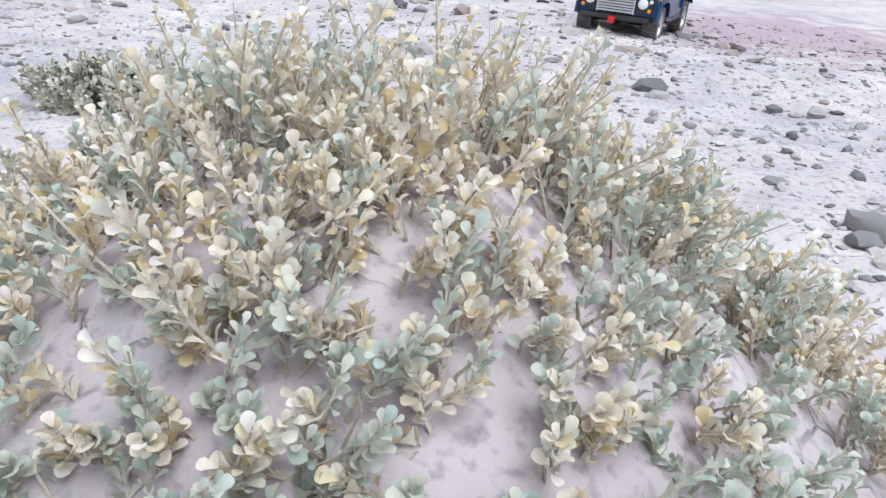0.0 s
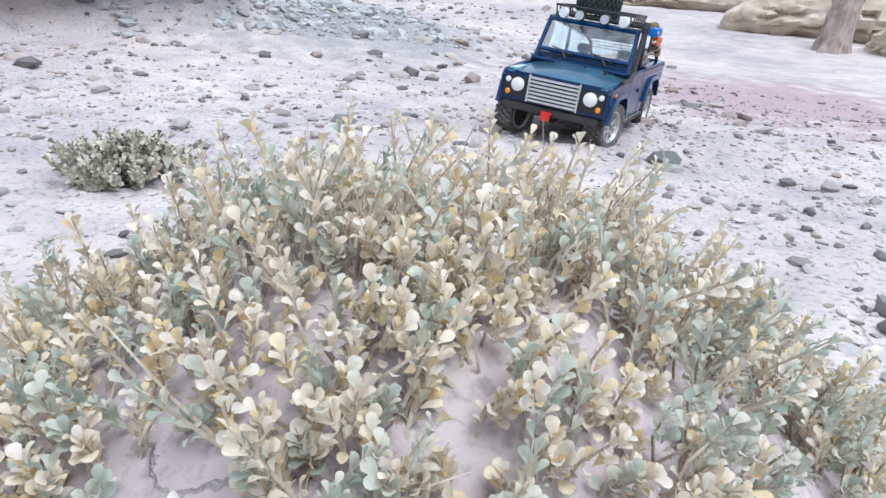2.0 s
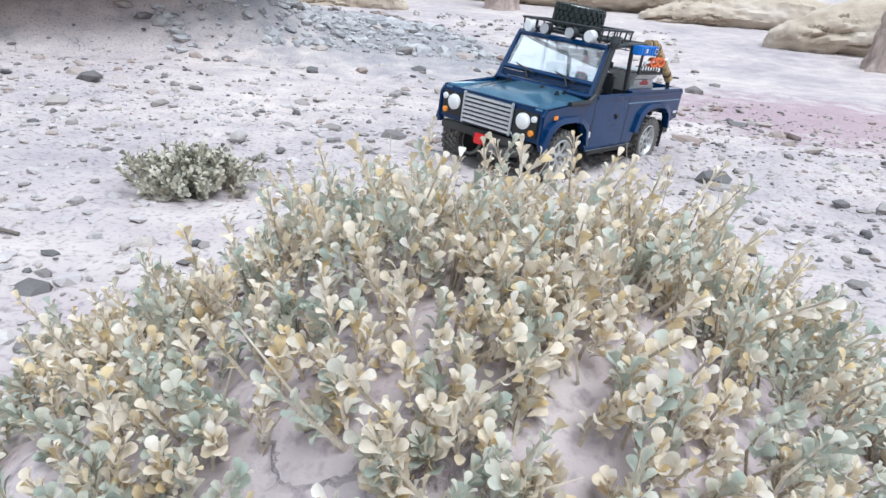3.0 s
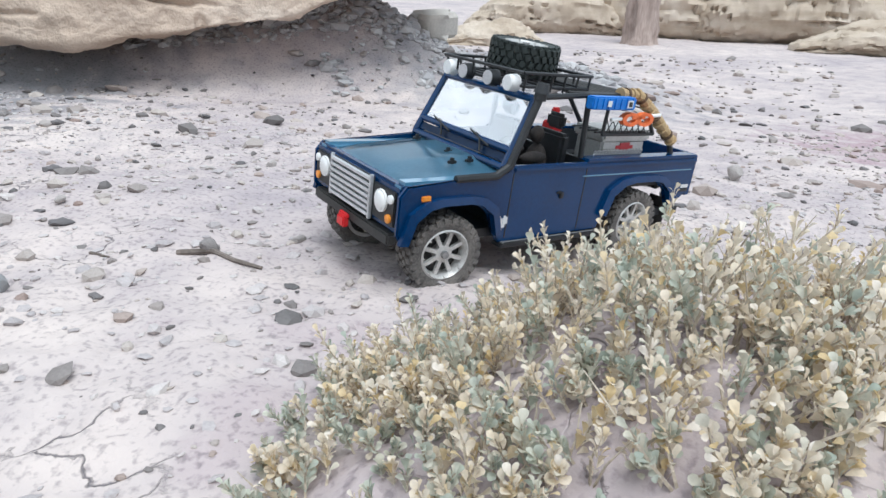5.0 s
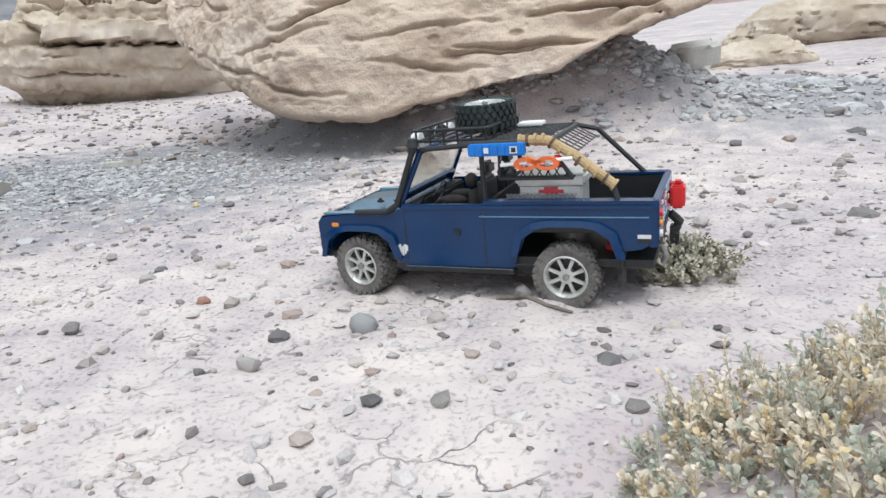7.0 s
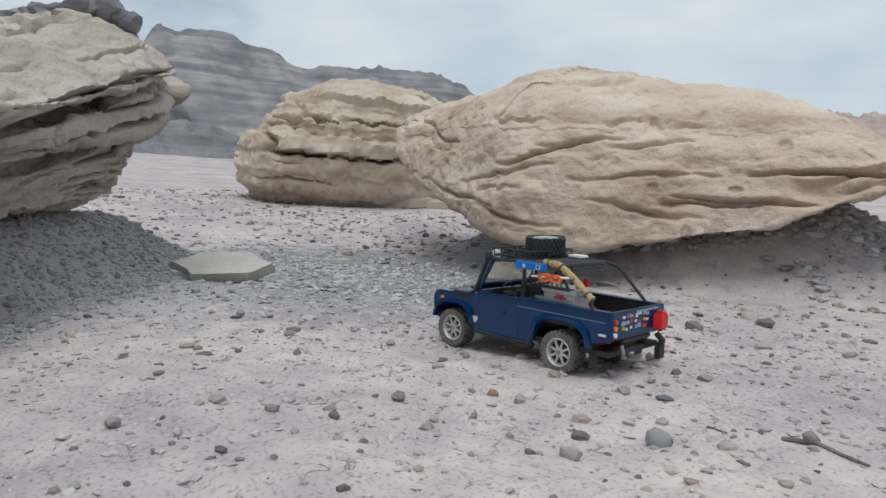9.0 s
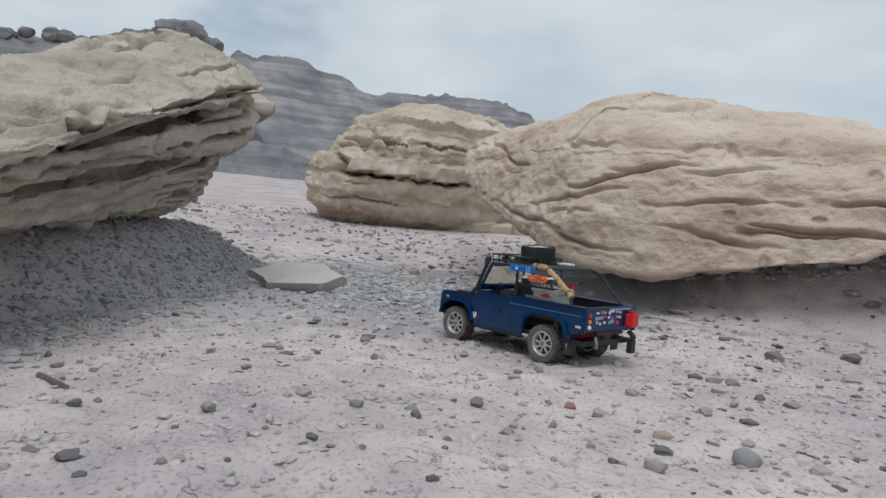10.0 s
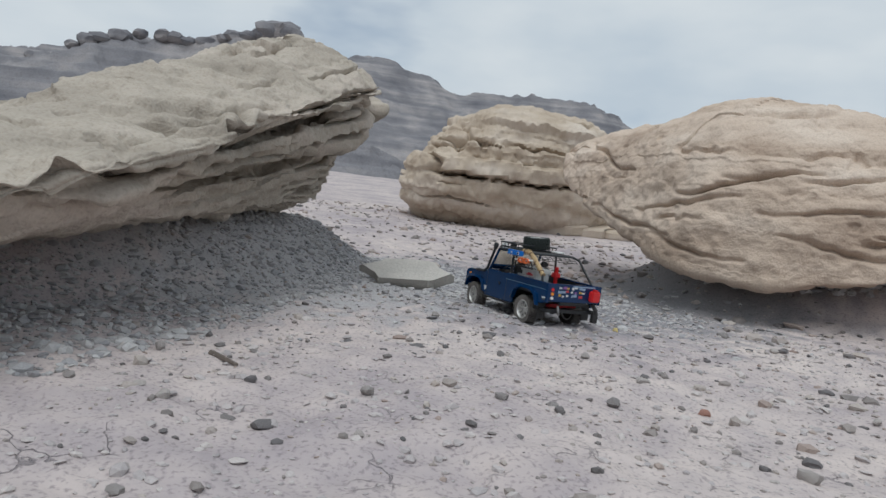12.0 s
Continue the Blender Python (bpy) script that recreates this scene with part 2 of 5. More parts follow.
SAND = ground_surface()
ROCK_WARM = rock_surface("warm_sandstone", (0.35, 0.265, 0.20), (0.54, 0.435, 0.345), (0.65, 0.55, 0.455), 7.0, (8, -6, 0))
ROCK_GREY = rock_surface("grey_sandstone", (0.29, 0.255, 0.21), (0.44, 0.39, 0.325), (0.58, 0.505, 0.435), 9.0, (3, -15, 0))
ROCK_FAR = rock_surface("banded_sandstone", (0.36, 0.285, 0.21), (0.50, 0.42, 0.33), (0.62, 0.545, 0.46), 5.0)
HILL = rock_surface("badland_clay", (0.11, 0.11, 0.125), (0.215, 0.21, 0.22), (0.40, 0.37, 0.355), 9.0, (2, 3, 0), size=13.0)
HILL_RED = rock_surface("red_badland_clay", (0.22, 0.14, 0.13), (0.36, 0.27, 0.25), (0.54, 0.46, 0.41), 9.0, (2, -2, 0), size=13.0)
PEBBLE = surface("pebble_stone", (0.14, 0.13, 0.13), (0.40, 0.365, 0.34), 0.85, coarse=40, fine=400, bump=0.5, per_piece=0.7)
PEBBLE_RED = surface("red_stone", (0.24, 0.12, 0.09), (0.38, 0.22, 0.17), 0.85, coarse=40, fine=400, bump=0.5)
PEBBLE_GREY = surface("grey_stone", (0.20, 0.20, 0.205), (0.34, 0.335, 0.33), 0.8, coarse=40, fine=400, bump=0.4)
PEBBLE_YELLOW = surface("yellow_stone", (0.55, 0.42, 0.14), (0.7, 0.58, 0.28), 0.8, coarse=60, fine=400, bump=0.3)
SLAB = surface("pale_slab_stone", (0.38, 0.36, 0.33), (0.55, 0.52, 0.47), 0.9, coarse=9, fine=120, bump=0.5, depth=0.004)
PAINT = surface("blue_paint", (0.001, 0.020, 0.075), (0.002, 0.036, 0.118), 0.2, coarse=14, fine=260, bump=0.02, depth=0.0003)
# blue lightened: the sky's reflection on hood and fender tops is in the colour
PAINT_HOOD = surface("dusty_sky_sheen_paint", (0.075, 0.20, 0.31), (0.12, 0.27, 0.39), 0.3, coarse=22, fine=300, bump=0.05, depth=0.0004, coat=1.0)
DUSTY = surface("dusty_black_plastic", (0.012, 0.013, 0.014), (0.05, 0.048, 0.045), 0.6, coarse=30, fine=300, bump=0.1, depth=0.0006)
BLACK = surface("black_plastic", (0.008, 0.009, 0.010), (0.022, 0.024, 0.026), 0.45, coarse=30, fine=300, bump=0.05, depth=0.0005)
TYRE = surface("dusty_rubber", (0.045, 0.043, 0.041), (0.23, 0.21, 0.19), 0.9, coarse=45, fine=420, bump=0.3, depth=0.001)
SPARE_RUBBER = surface("black_rubber", (0.012, 0.017, 0.016), (0.035, 0.045, 0.04), 0.7, coarse=40, fine=400, bump=0.2, depth=0.001)
ALLOY = surface("dusty_alloy", (0.42, 0.41, 0.39), (0.72, 0.71, 0.68), 0.42, metal=0.45, coarse=60, fine=500, bump=0.1, depth=0.0004)
CHROME = surface("silver_plastic", (0.55, 0.56, 0.57), (0.75, 0.76, 0.77), 0.3, metal=0.6, coarse=60, fine=400, bump=0.02)
WHITE = surface("white_plastic", (0.70, 0.70, 0.68), (0.84, 0.84, 0.82), 0.5, coarse=40, fine=300, bump=0.05)
BOX_GREY = surface("brushed_toolbox", (0.42, 0.42, 0.40), (0.62, 0.62, 0.60), 0.45, metal=0.35, coarse=40, fine=300, bump=0.08)
BLUE_TRAY = surface("blue_plastic", (0.01, 0.12, 0.46), (0.02, 0.20, 0.62), 0.45, coarse=40, fine=300, bump=0.05)
ORANGE = surface("orange_plastic", (0.60, 0.10, 0.02), (0.80, 0.19, 0.05), 0.45, coarse=40, fine=300, bump=0.05)
RED = surface("red_plastic", (0.50, 0.012, 0.018), (0.70, 0.03, 0.03), 0.4, coarse=40, fine=300, bump=0.05)
AMBER = surface("amber_lens", (0.70, 0.22, 0.02), (0.85, 0.34, 0.05), 0.25, coarse=60, fine=300, bump=0.0)
ROPE = surface("tan_rope", (0.30, 0.20, 0.09), (0.52, 0.39, 0.22), 0.9, coarse=60, fine=500, bump=0.5)
ROPE_DARK = surface("brown_cord", (0.06, 0.04, 0.025), (0.16, 0.10, 0.06), 0.9, coarse=60, fine=500, bump=0.4)
FIGURE = surface("dark_doll_cloth", (0.010, 0.009, 0.009), (0.045, 0.035, 0.03), 0.85, coarse=70, fine=400, bump=0.3)
STEEL = surface("worn_steel", (0.20, 0.20, 0.20), (0.42, 0.41, 0.40), 0.5, metal=0.6, coarse=40, fine=300, bump=0.1)
WOOD = surface("grey_driftwood", (0.08, 0.065, 0.055), (0.22, 0.185, 0.16), 0.9, coarse=30, fine=300, bump=0.5, stretched=(1, 1, 0.2))
TWIG = surface("dry_twig", (0.28, 0.23, 0.17), (0.60, 0.52, 0.42), 0.9, coarse=90, fine=500, bump=0.2)
GLASS = clear_glass("windscreen_glass")
STICKERS = [surface("sticker_" + n, tuple(c * 0.85 for c in k), k, 0.4, coarse=60, fine=300, bump=0) for n, k in
            (("white", (0.70, 0.70, 0.69)), ("yellow", (0.55, 0.36, 0.05)), ("red", (0.5, 0.04, 0.05)), ("pale_blue", (0.28, 0.38, 0.52)), ("violet", (0.25, 0.10, 0.32)))]
LEAF_TONES = [(0.37, 0.41, 0.345), (0.47, 0.50, 0.42), (0.56, 0.57, 0.48), (0.64, 0.61, 0.51), (0.76, 0.66, 0.52), (0.80, 0.72, 0.59), (0.66, 0.51, 0.27), (0.82, 0.76, 0.68)]
LEAF = leaf_surface("shrub_leaf", LEAF_TONES[:4] + [(0.60, 0.58, 0.47)], thin=0.3)
LEAF_STRAW = leaf_surface("straw_shrub_leaf", LEAF_TONES[3:] + [(0.70, 0.60, 0.46)], thin=0.3)
LEAF_PIECE = leaf_surface("shrub_leaf_single", LEAF_TONES, True, 0.3)
DRY_LEAF = leaf_surface("dry_shrub_leaf", [(0.26, 0.26, 0.20), (0.40, 0.38, 0.30), (0.56, 0.52, 0.42), (0.48, 0.43, 0.33)])

# ---- tools ----
RNG = np.random.default_rng(7)


def lattice(ix, iy, iz, seed):
    h = (ix * 374761393 + iy * 668265263 + iz * 2147483647 + seed * 1274126177) & 0xFFFFFFFF
    h = ((h ^ (h >> 13)) * 1274126177) & 0xFFFFFFFF
    return ((h ^ (h >> 16)) & 0xFFFF) / 65535.0


def vnoise(p, scale, seed=0):
    """Smooth value noise, -1 to 1, for an array of points."""
    q = np.asarray(p, float) * scale
    i = np.floor(q).astype(np.int64)
    f = q - i
    f = f * f * (3 - 2 * f)
    out = 0
    for dx in (0, 1):
        for dy in (0, 1):
            for dz in (0, 1):
                w = (f[:, 0] if dx else 1 - f[:, 0]) * (f[:, 1] if dy else 1 - f[:, 1]) * (f[:, 2] if dz else 1 - f[:, 2])
                out = out + w * lattice(i[:, 0] + dx, i[:, 1] + dy, i[:, 2] + dz, seed)
    return out * 2 - 1


def fbm(p, scale, octaves=4, seed=0):
    return sum(vnoise(p, scale * 2.03 ** k, seed + k) * 0.5 ** k for k in range(octaves))


def step(x, a, b):
    t = np.clip((x - a) / (b - a), 0, 1)
    return t * t * (3 - 2 * t)


def sheet(name, verts, nu, nv, wrap, material, smooth=True):
    """A mesh object from a grid of nu by nv points; wrap closes it along v."""
    i = np.arange(nu - 1)[:, None] * nv + np.arange(nv if wrap else nv - 1)[None, :]
    j = np.arange(nu - 1)[:, None] * nv + (np.arange(nv if wrap else nv - 1)[None, :] + 1) % nv
    faces = np.stack([i, i + nv, j + nv, j], -1).reshape(-1, 4)
    me = bpy.data.meshes.new(name)
    me.vertices.add(len(verts))
    me.vertices.foreach_set("co", np.asarray(verts, np.float32).ravel())
    me.loops.add(faces.size)
    me.loops.foreach_set("vertex_index", faces.astype(np.int32).ravel())
    me.polygons.add(len(faces))
    me.polygons.foreach_set("loop_start", np.arange(0, faces.size, 4, dtype=np.int32))
    me.update(calc_edges=True)
    me.validate()
    me.materials.append(material)
    me.polygons.foreach_set("use_smooth", [smooth] * len(me.polygons))
    return new(name, me)


def soup(name, verts, faces, material, smooth=False):
    me = bpy.data.meshes.new(name)
    me.from_pydata([tuple(v) for v in verts], [], faces)
    me.materials.append(material)
    me.polygons.foreach_set("use_smooth", [smooth] * len(me.polygons))
    return me


def part(name, bm, material, parent=None, label="", smooth=True):
    me = bpy.data.meshes.new(name)
    bmesh.ops.recalc_face_normals(bm, faces=bm.faces)
    bm.to_mesh(me)
    bm.free()
    me.materials.append(material)
    me.polygons.foreach_set("use_smooth", [smooth] * len(me.polygons))
    if smooth:
        me.set_sharp_from_angle(angle=radians(35))
    ob = new(name, me)
    ob.parent = parent
    return tagged(ob, label)


# ---- the land ----
MOUND = (-0.03, 0.43)          # the hummock that carries the large shrub
LEFT_FRONT = [(-0.789, -0.847), (-2.637, 0.150), (-2.95, 0.22), (-3.25, 0.16), (-3.5, -0.05)]
RIGHT_FRONT = [(-4.05, 1.80), (-3.45, 1.62), (-2.8, 1.47), (-2.3, 1.42), (-1.94, 1.6), (-1.65, 1.87), (-1.3, 2.08), (-0.98, 2.26)]
BANK_A, BANK_V = (-2.637, 0.150), (-0.88, 0.475)      # the end of the grey boulder's front, and the way along it
RIGHT_C, RIGHT_U = np.array((-2.15, 2.10)), np.array((0.806, 0.592))


def mound_height(x, y):
    r = np.sqrt(((x - MOUND[0]) / 0.27) ** 2 + ((y - MOUND[1]) / np.where(y < MOUND[1], 0.30, 0.25)) ** 2)
    return 0.112 * (1 - step(r, 0.12, 1.10))


def land(x, y):
    """The height of the ground, before its fine roughness."""
    x, y = np.asarray(x, float), np.asarray(y, float)
    d = np.hypot(x + 0.3, y - 0.3)
    h = 0.072 * np.maximum(d - 2.7, 0) * step(d, 2.4, 5.0)
    h = h + mound_height(x, y)
    # the rubble bank under the grey boulder: it climbs from well before the overhang
    t = (x - BANK_A[0]) * BANK_V[0] + (y - BANK_A[1]) * BANK_V[1]
    q = -(x - BANK_A[0]) * BANK_V[1] - (y - BANK_A[1]) * -BANK_V[0]
    toe = 0.05 + 0.30 * step(-t, 0.3, 1.4)
    h = h + 0.22 * step(q - toe, -0.06, 0.34) * (1 - step(t, 0.35, 1.1)) * (1 - step(q, 1.3, 1.9))
    # the sand climbs under the tan boulder's overhang
    out = np.maximum(-0.171 * (x + 2.3) - 0.985 * (y - 1.42), 0.551 * (x + 2.3) - 0.835 * (y - 1.42))
    s = (x - RIGHT_C[0]) * RIGHT_U[0] + (y - RIGHT_C[1]) * RIGHT_U[1]
    h = h + 0.30 * (1 - step(out, -0.50, 0.02)) * step(s, -1.3, -0.55) * (1 - step(s, 0.7, 1.25)) * step(out, -1.4, -0.9)
    h = h + 0.17 * (1 - step(np.hypot(x + 1.3, y - 3.2), 0.2, 1.35))
    return h


def spaced(lo, hi, fine, reach):
    core = np.arange(lo, hi, fine)
    grow = fine * np.cumsum(1.095 ** np.arange(1, 95))
    grow = grow[grow < reach]
    return np.concatenate([lo - grow[::-1], core, hi + grow])


gx, gy = spaced(-2.3, 0.55, 0.0085, 420), spaced(-0.65, 1.7, 0.0085, 420)
X, Y = (a.ravel() for a in np.meshgrid(gx, gy, indexing="ij"))
P = np.stack([X, Y, np.zeros_like(X)], 1)
near = 1 / (1 + np.hypot(X + 0.6, Y - 0.4) * 0.15)
Z = land(X, Y) + 0.010 * fbm(P, 2.6, 3, 3) + near * (0.0050 * fbm(P, 14, 3, 11) + 0.0032 * fbm(P, 48, 2, 21))
Z = Z + 0.05 * step(np.hypot(X, Y), 4, 12) * fbm(P, 0.5, 4, 31)
P[:, 2] = Z
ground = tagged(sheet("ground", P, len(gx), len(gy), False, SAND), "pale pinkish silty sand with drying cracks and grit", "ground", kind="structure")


def boulder(name, c, u, reach, half, plan, top, bottom, grain, material, label, bedding=(0.1, -0.1, 1), layer=0.055, ledge=0.035, cracks=0.05, size=(420, 250), seed=1, power=0.8, waist=0.45, tuck=1.0, lumps=1.0):
    """A weathered, bedded sandstone boulder: plan, top and bottom lines, ledges along the bedding, cracks and pits."""
    nu, nv = size
    a0, a1 = reach
    s = np.linspace(-1, 1, nu)
    s = np.sign(s) * (1 - (1 - np.abs(s)) ** 1.35)
    along = np.where(s < 0, s * a0, s * a1)
    width = half * np.maximum(1 - np.abs(s) ** plan, 0) ** (1 / plan)
    zt = np.interp(along, *zip(*top))
    zb = np.interp(along, *zip(*bottom))
    k = np.hanning(31) / np.hanning(31).sum()
    zt = np.convolve(np.pad(zt, 15, "edge"), k, "valid")
    zb = np.convolve(np.pad(zb, 15, "edge"), k, "valid")
    zt = np.maximum(zt, zb + 0.004)
    zc = zb + (zt - zb) * waist
    th = np.linspace(0, 2 * np.pi, nv, endpoint=False)
    ct, st = np.cos(th), np.sin(th)
    ct, st = np.sign(ct) * np.abs(ct) ** power, np.sign(st) * np.abs(st) ** power
    ct = np.where(st < 0, np.sign(ct) * np.abs(ct) ** tuck, ct)
    o = width[:, None] * ct[None, :]
    z = zc[:, None] + np.where(st > 0, (zt - zc)[:, None] * st[None, :], (zc - zb)[:, None] * st[None, :])
    n = np.array((-u[1], u[0]))
    x = c[0] + along[:, None] * u[0] + o * n[0]
    y = c[1] + along[:, None] * u[1] + o * n[1]
    return weather(name, np.stack([x, y, z], -1), s, grain, material, label, bedding, layer, ledge, cracks, seed, lumps)


def weather(name, p, s, grain, material, label, bedding, layer, ledge, cracks, seed, lumps=1.0, fine=1.0, clefts=()):
    """Ledges along the bedding, seams, cracks and pits on a closed skin of points; s runs from -1 to 1 along it."""
    nu, nv = p.shape[:2]
    du = np.gradient(p, axis=0)
    dv = np.roll(p, -1, 1) - np.roll(p, 1, 1)
    nor = np.cross(dv, du)
    nor /= np.linalg.norm(nor, axis=2, keepdims=True) + 1e-9
    mid = p.mean((0, 1))
    if ((p - mid) * nor).sum(2).mean() < 0:
        nor = -nor
    p, nor = p.reshape(-1, 3), nor.reshape(-1, 3)
    nor = nor / (np.linalg.norm(nor, axis=1, keepdims=True) + 1e-9)
    b = np.array(bedding, float)
    b /= np.linalg.norm(b)
    flat0 = p - (p @ b)[:, None] * b
    steep = 1 - 0.75 * np.abs(nor @ b) ** 2
    level = p @ b / layer + 0.5 * fbm(p, 1.1 / grain, 3, seed) + 0.16 * fbm(p, 13 / grain, 3, seed + 5)
    fine_level = p @ b / (layer * 0.36) + 0.6 * fbm(p, 1.7 / grain, 2, seed + 71) + 0.2 * fbm(p, 19 / grain, 2, seed + 75)
    fi, ff = np.floor(fine_level).astype(np.int64), fine_level - np.floor(fine_level)
    i, f = np.floor(level), level - np.floor(level)
    hard = lattice(i.astype(np.int64), i.astype(np.int64) * 0, i.astype(np.int64) * 0, seed + 3)
    hard_up = lattice(i.astype(np.int64) + 1, i.astype(np.int64) * 0, i.astype(np.int64) * 0, seed + 3)
    shelf = hard + (hard_up - hard) * step(f, 0.84, 1.0)
    present = step(vnoise(p, 1.7 / grain, seed + 9), -0.45, 0.35)
    move = ledge * (shelf - 0.5) * steep * (0.35 + 0.65 * present)
    thin = lattice(fi, fi * 0, fi * 0, seed + 81)
    move += ledge * 0.36 * (thin - 0.5) * steep * step(vnoise(p, 3.1 / grain, seed + 83), -0.4, 0.3)
    move -= ledge * 0.45 * np.exp(-((ff - 0.5) / 0.14) ** 2) * step(thin, 0.55, 0.7) * step(vnoise(flat0, 3.3 / grain, seed + 85), -0.05, 0.3) * steep
    move += 0.011 * fine * grain * fbm(p, 24 / grain, 3, seed + 87)
    move += 0.06 * lumps * grain * fbm(p, 1.3 / grain, 4, seed + 13) + 0.018 * fine * grain * fbm(p, 8 / grain, 4, seed + 17)
    seam = lattice(i.astype(np.int64) * 7, i.astype(np.int64) * 0, i.astype(np.int64) * 0, seed + 8)
    move -= ledge * 1.3 * np.exp(-((f - 0.9) / 0.075) ** 2) * step(seam, 0.4, 0.6) * step(vnoise(flat0, 2.6 / grain, seed + 61) + 0.4 * vnoise(flat0, 9 / grain, seed + 62), -0.05, 0.3) * steep
    # cracks that run with the bedding, and small pits
    flat = p - (p @ b)[:, None] * b
    q = flat * 1.5 / grain + b * (p @ b)[:, None] * 9 / grain + 0.35 * np.stack([vnoise(p, 5 / grain, seed + m) for m in (31, 32, 33)], 1)
    line = np.abs(vnoise(q, 1.0, seed + 41))
    where = step(vnoise(p, 2.4 / grain, seed + 43), 0.05, 0.5)
    move -= cracks * np.exp(-(line / 0.034) ** 2) * where * steep
    pit = vnoise(p, 17 / grain, seed + 47)
    move -= 0.013 * grain * step(pit, 0.62, 0.8) * step(vnoise(p, 2.2 / grain, seed + 49), -0.1, 0.4)
    # long open clefts: a sharp upper brow over a cut that fades at its ends
    wob = p + 0.016 * np.stack([fbm(p, 7 / grain, 3, seed + 90 + m) for m in range(3)], 1)
    for a, c, deep in clefts:
        a, c = np.array(a), np.array(c)
        run = c - a
        t = np.clip((wob - a) @ run / (run @ run), 0, 1)
        near_line = wob - a - t[:, None] * run
        up = near_line @ b
        gap = np.linalg.norm(near_line - up[:, None] * b, axis=1)
        taper = 0.35 + 0.65 * np.sin(np.pi * np.clip(t, 0.02, 0.98)) ** 0.6
        here = step(0.11 - gap, 0.0, 0.05) * taper
        move -= 0.75 * deep * here * np.exp(-(up / 0.008) ** 2)
        move += 0.13 * deep * here * step(up, 0.0, 0.012) * (1 - step(up, 0.02, 0.06))
    edge = np.repeat(np.clip((1 - np.abs(s)) / 0.06, 0.15, 1), nv)
    p = p + nor * (move * edge)[:, None]
    ob = sheet(name, p, nu, nv, True, material)
    ob.data.set_sharp_from_angle(angle=radians(38))
    return tagged(ob, label, "boulder")


def overhang(name, front, lines, section, pinch, grain, material, label, bedding, layer, ledge, cracks, size, seed, lumps=0.5, fine=0.6, clefts=()):
    """A boulder that leans out over the sand. front: its foremost line in plan; lines: heights of its foot, lip and crest by the
    distance along that line; section: (inward distance, line, share of the way to the next line) round the stone."""
    nu, nv = size
    f = np.array(front, float)
    run = np.concatenate([[0], np.cumsum(np.hypot(*np.diff(f, axis=0).T))])
    e = np.linspace(-1, 1, nu)
    s = np.sign(e) * (1 - (1 - np.abs(e)) ** 1.3)
    at = (s + 1) / 2 * run[-1]
    k = np.hanning(45) / np.hanning(45).sum()

    def smooth(v):
        v = np.concatenate([2 * v[0] - v[22:0:-1], v, 2 * v[-1] - v[-2:-24:-1]])
        return np.convolve(v, k, "valid")

    fx, fy = smooth(np.interp(at, run, f[:, 0])), smooth(np.interp(at, run, f[:, 1]))
    tx, ty = np.gradient(fx), np.gradient(fy)
    tl = np.hypot(tx, ty)
    inx, iny = -ty / tl, tx / tl
    if (inx * (pinch[2] - fx) + iny * (pinch[3] - fy)).mean() < 0:
        inx, iny = -inx, -iny
    foot, lip, crest = (smooth(np.interp(at, *zip(*line))) for line in lines)
    levels = np.stack([foot, lip, crest, crest], 0)
    ends = np.maximum(1 - np.abs(s) ** pinch[0], 0) ** (1 / pinch[1])
    # a closed smooth curve through the section's corners
    m = len(section)
    u = np.linspace(0, m, nv, endpoint=False)
    i0, w = np.floor(u).astype(int), u - np.floor(u)
    dd = np.array([c[0] for c in section])
    zz = np.stack([levels[c[1]] + c[2] * (levels[c[1] + 1] - levels[c[1]]) for c in section], 1)
    basis = np.stack([-w + 2 * w ** 2 - w ** 3, 2 - 5 * w ** 2 + 3 * w ** 3, w + 4 * w ** 2 - 3 * w ** 3, -w ** 2 + w ** 3]) / 2
    d = sum(basis[q] * dd[(i0 + q - 1) % m] for q in range(4))
    z = sum(basis[q][None, :] * zz[:, (i0 + q - 1) % m] for q in range(4))
    core = 0.5 * (lip + crest)[:, None]
    z = core + (z - core) * (0.35 + 0.65 * ends)[:, None]
    hold = 0.16
    d = hold + (d[None, :] - hold) * ends[:, None]
    p = np.stack([fx[:, None] + inx[:, None] * d, fy[:, None] + iny[:, None] * d, z], -1)
    return weather(name, p, s, grain, material, label, bedding, layer, ledge, cracks, seed, lumps, fine, clefts)


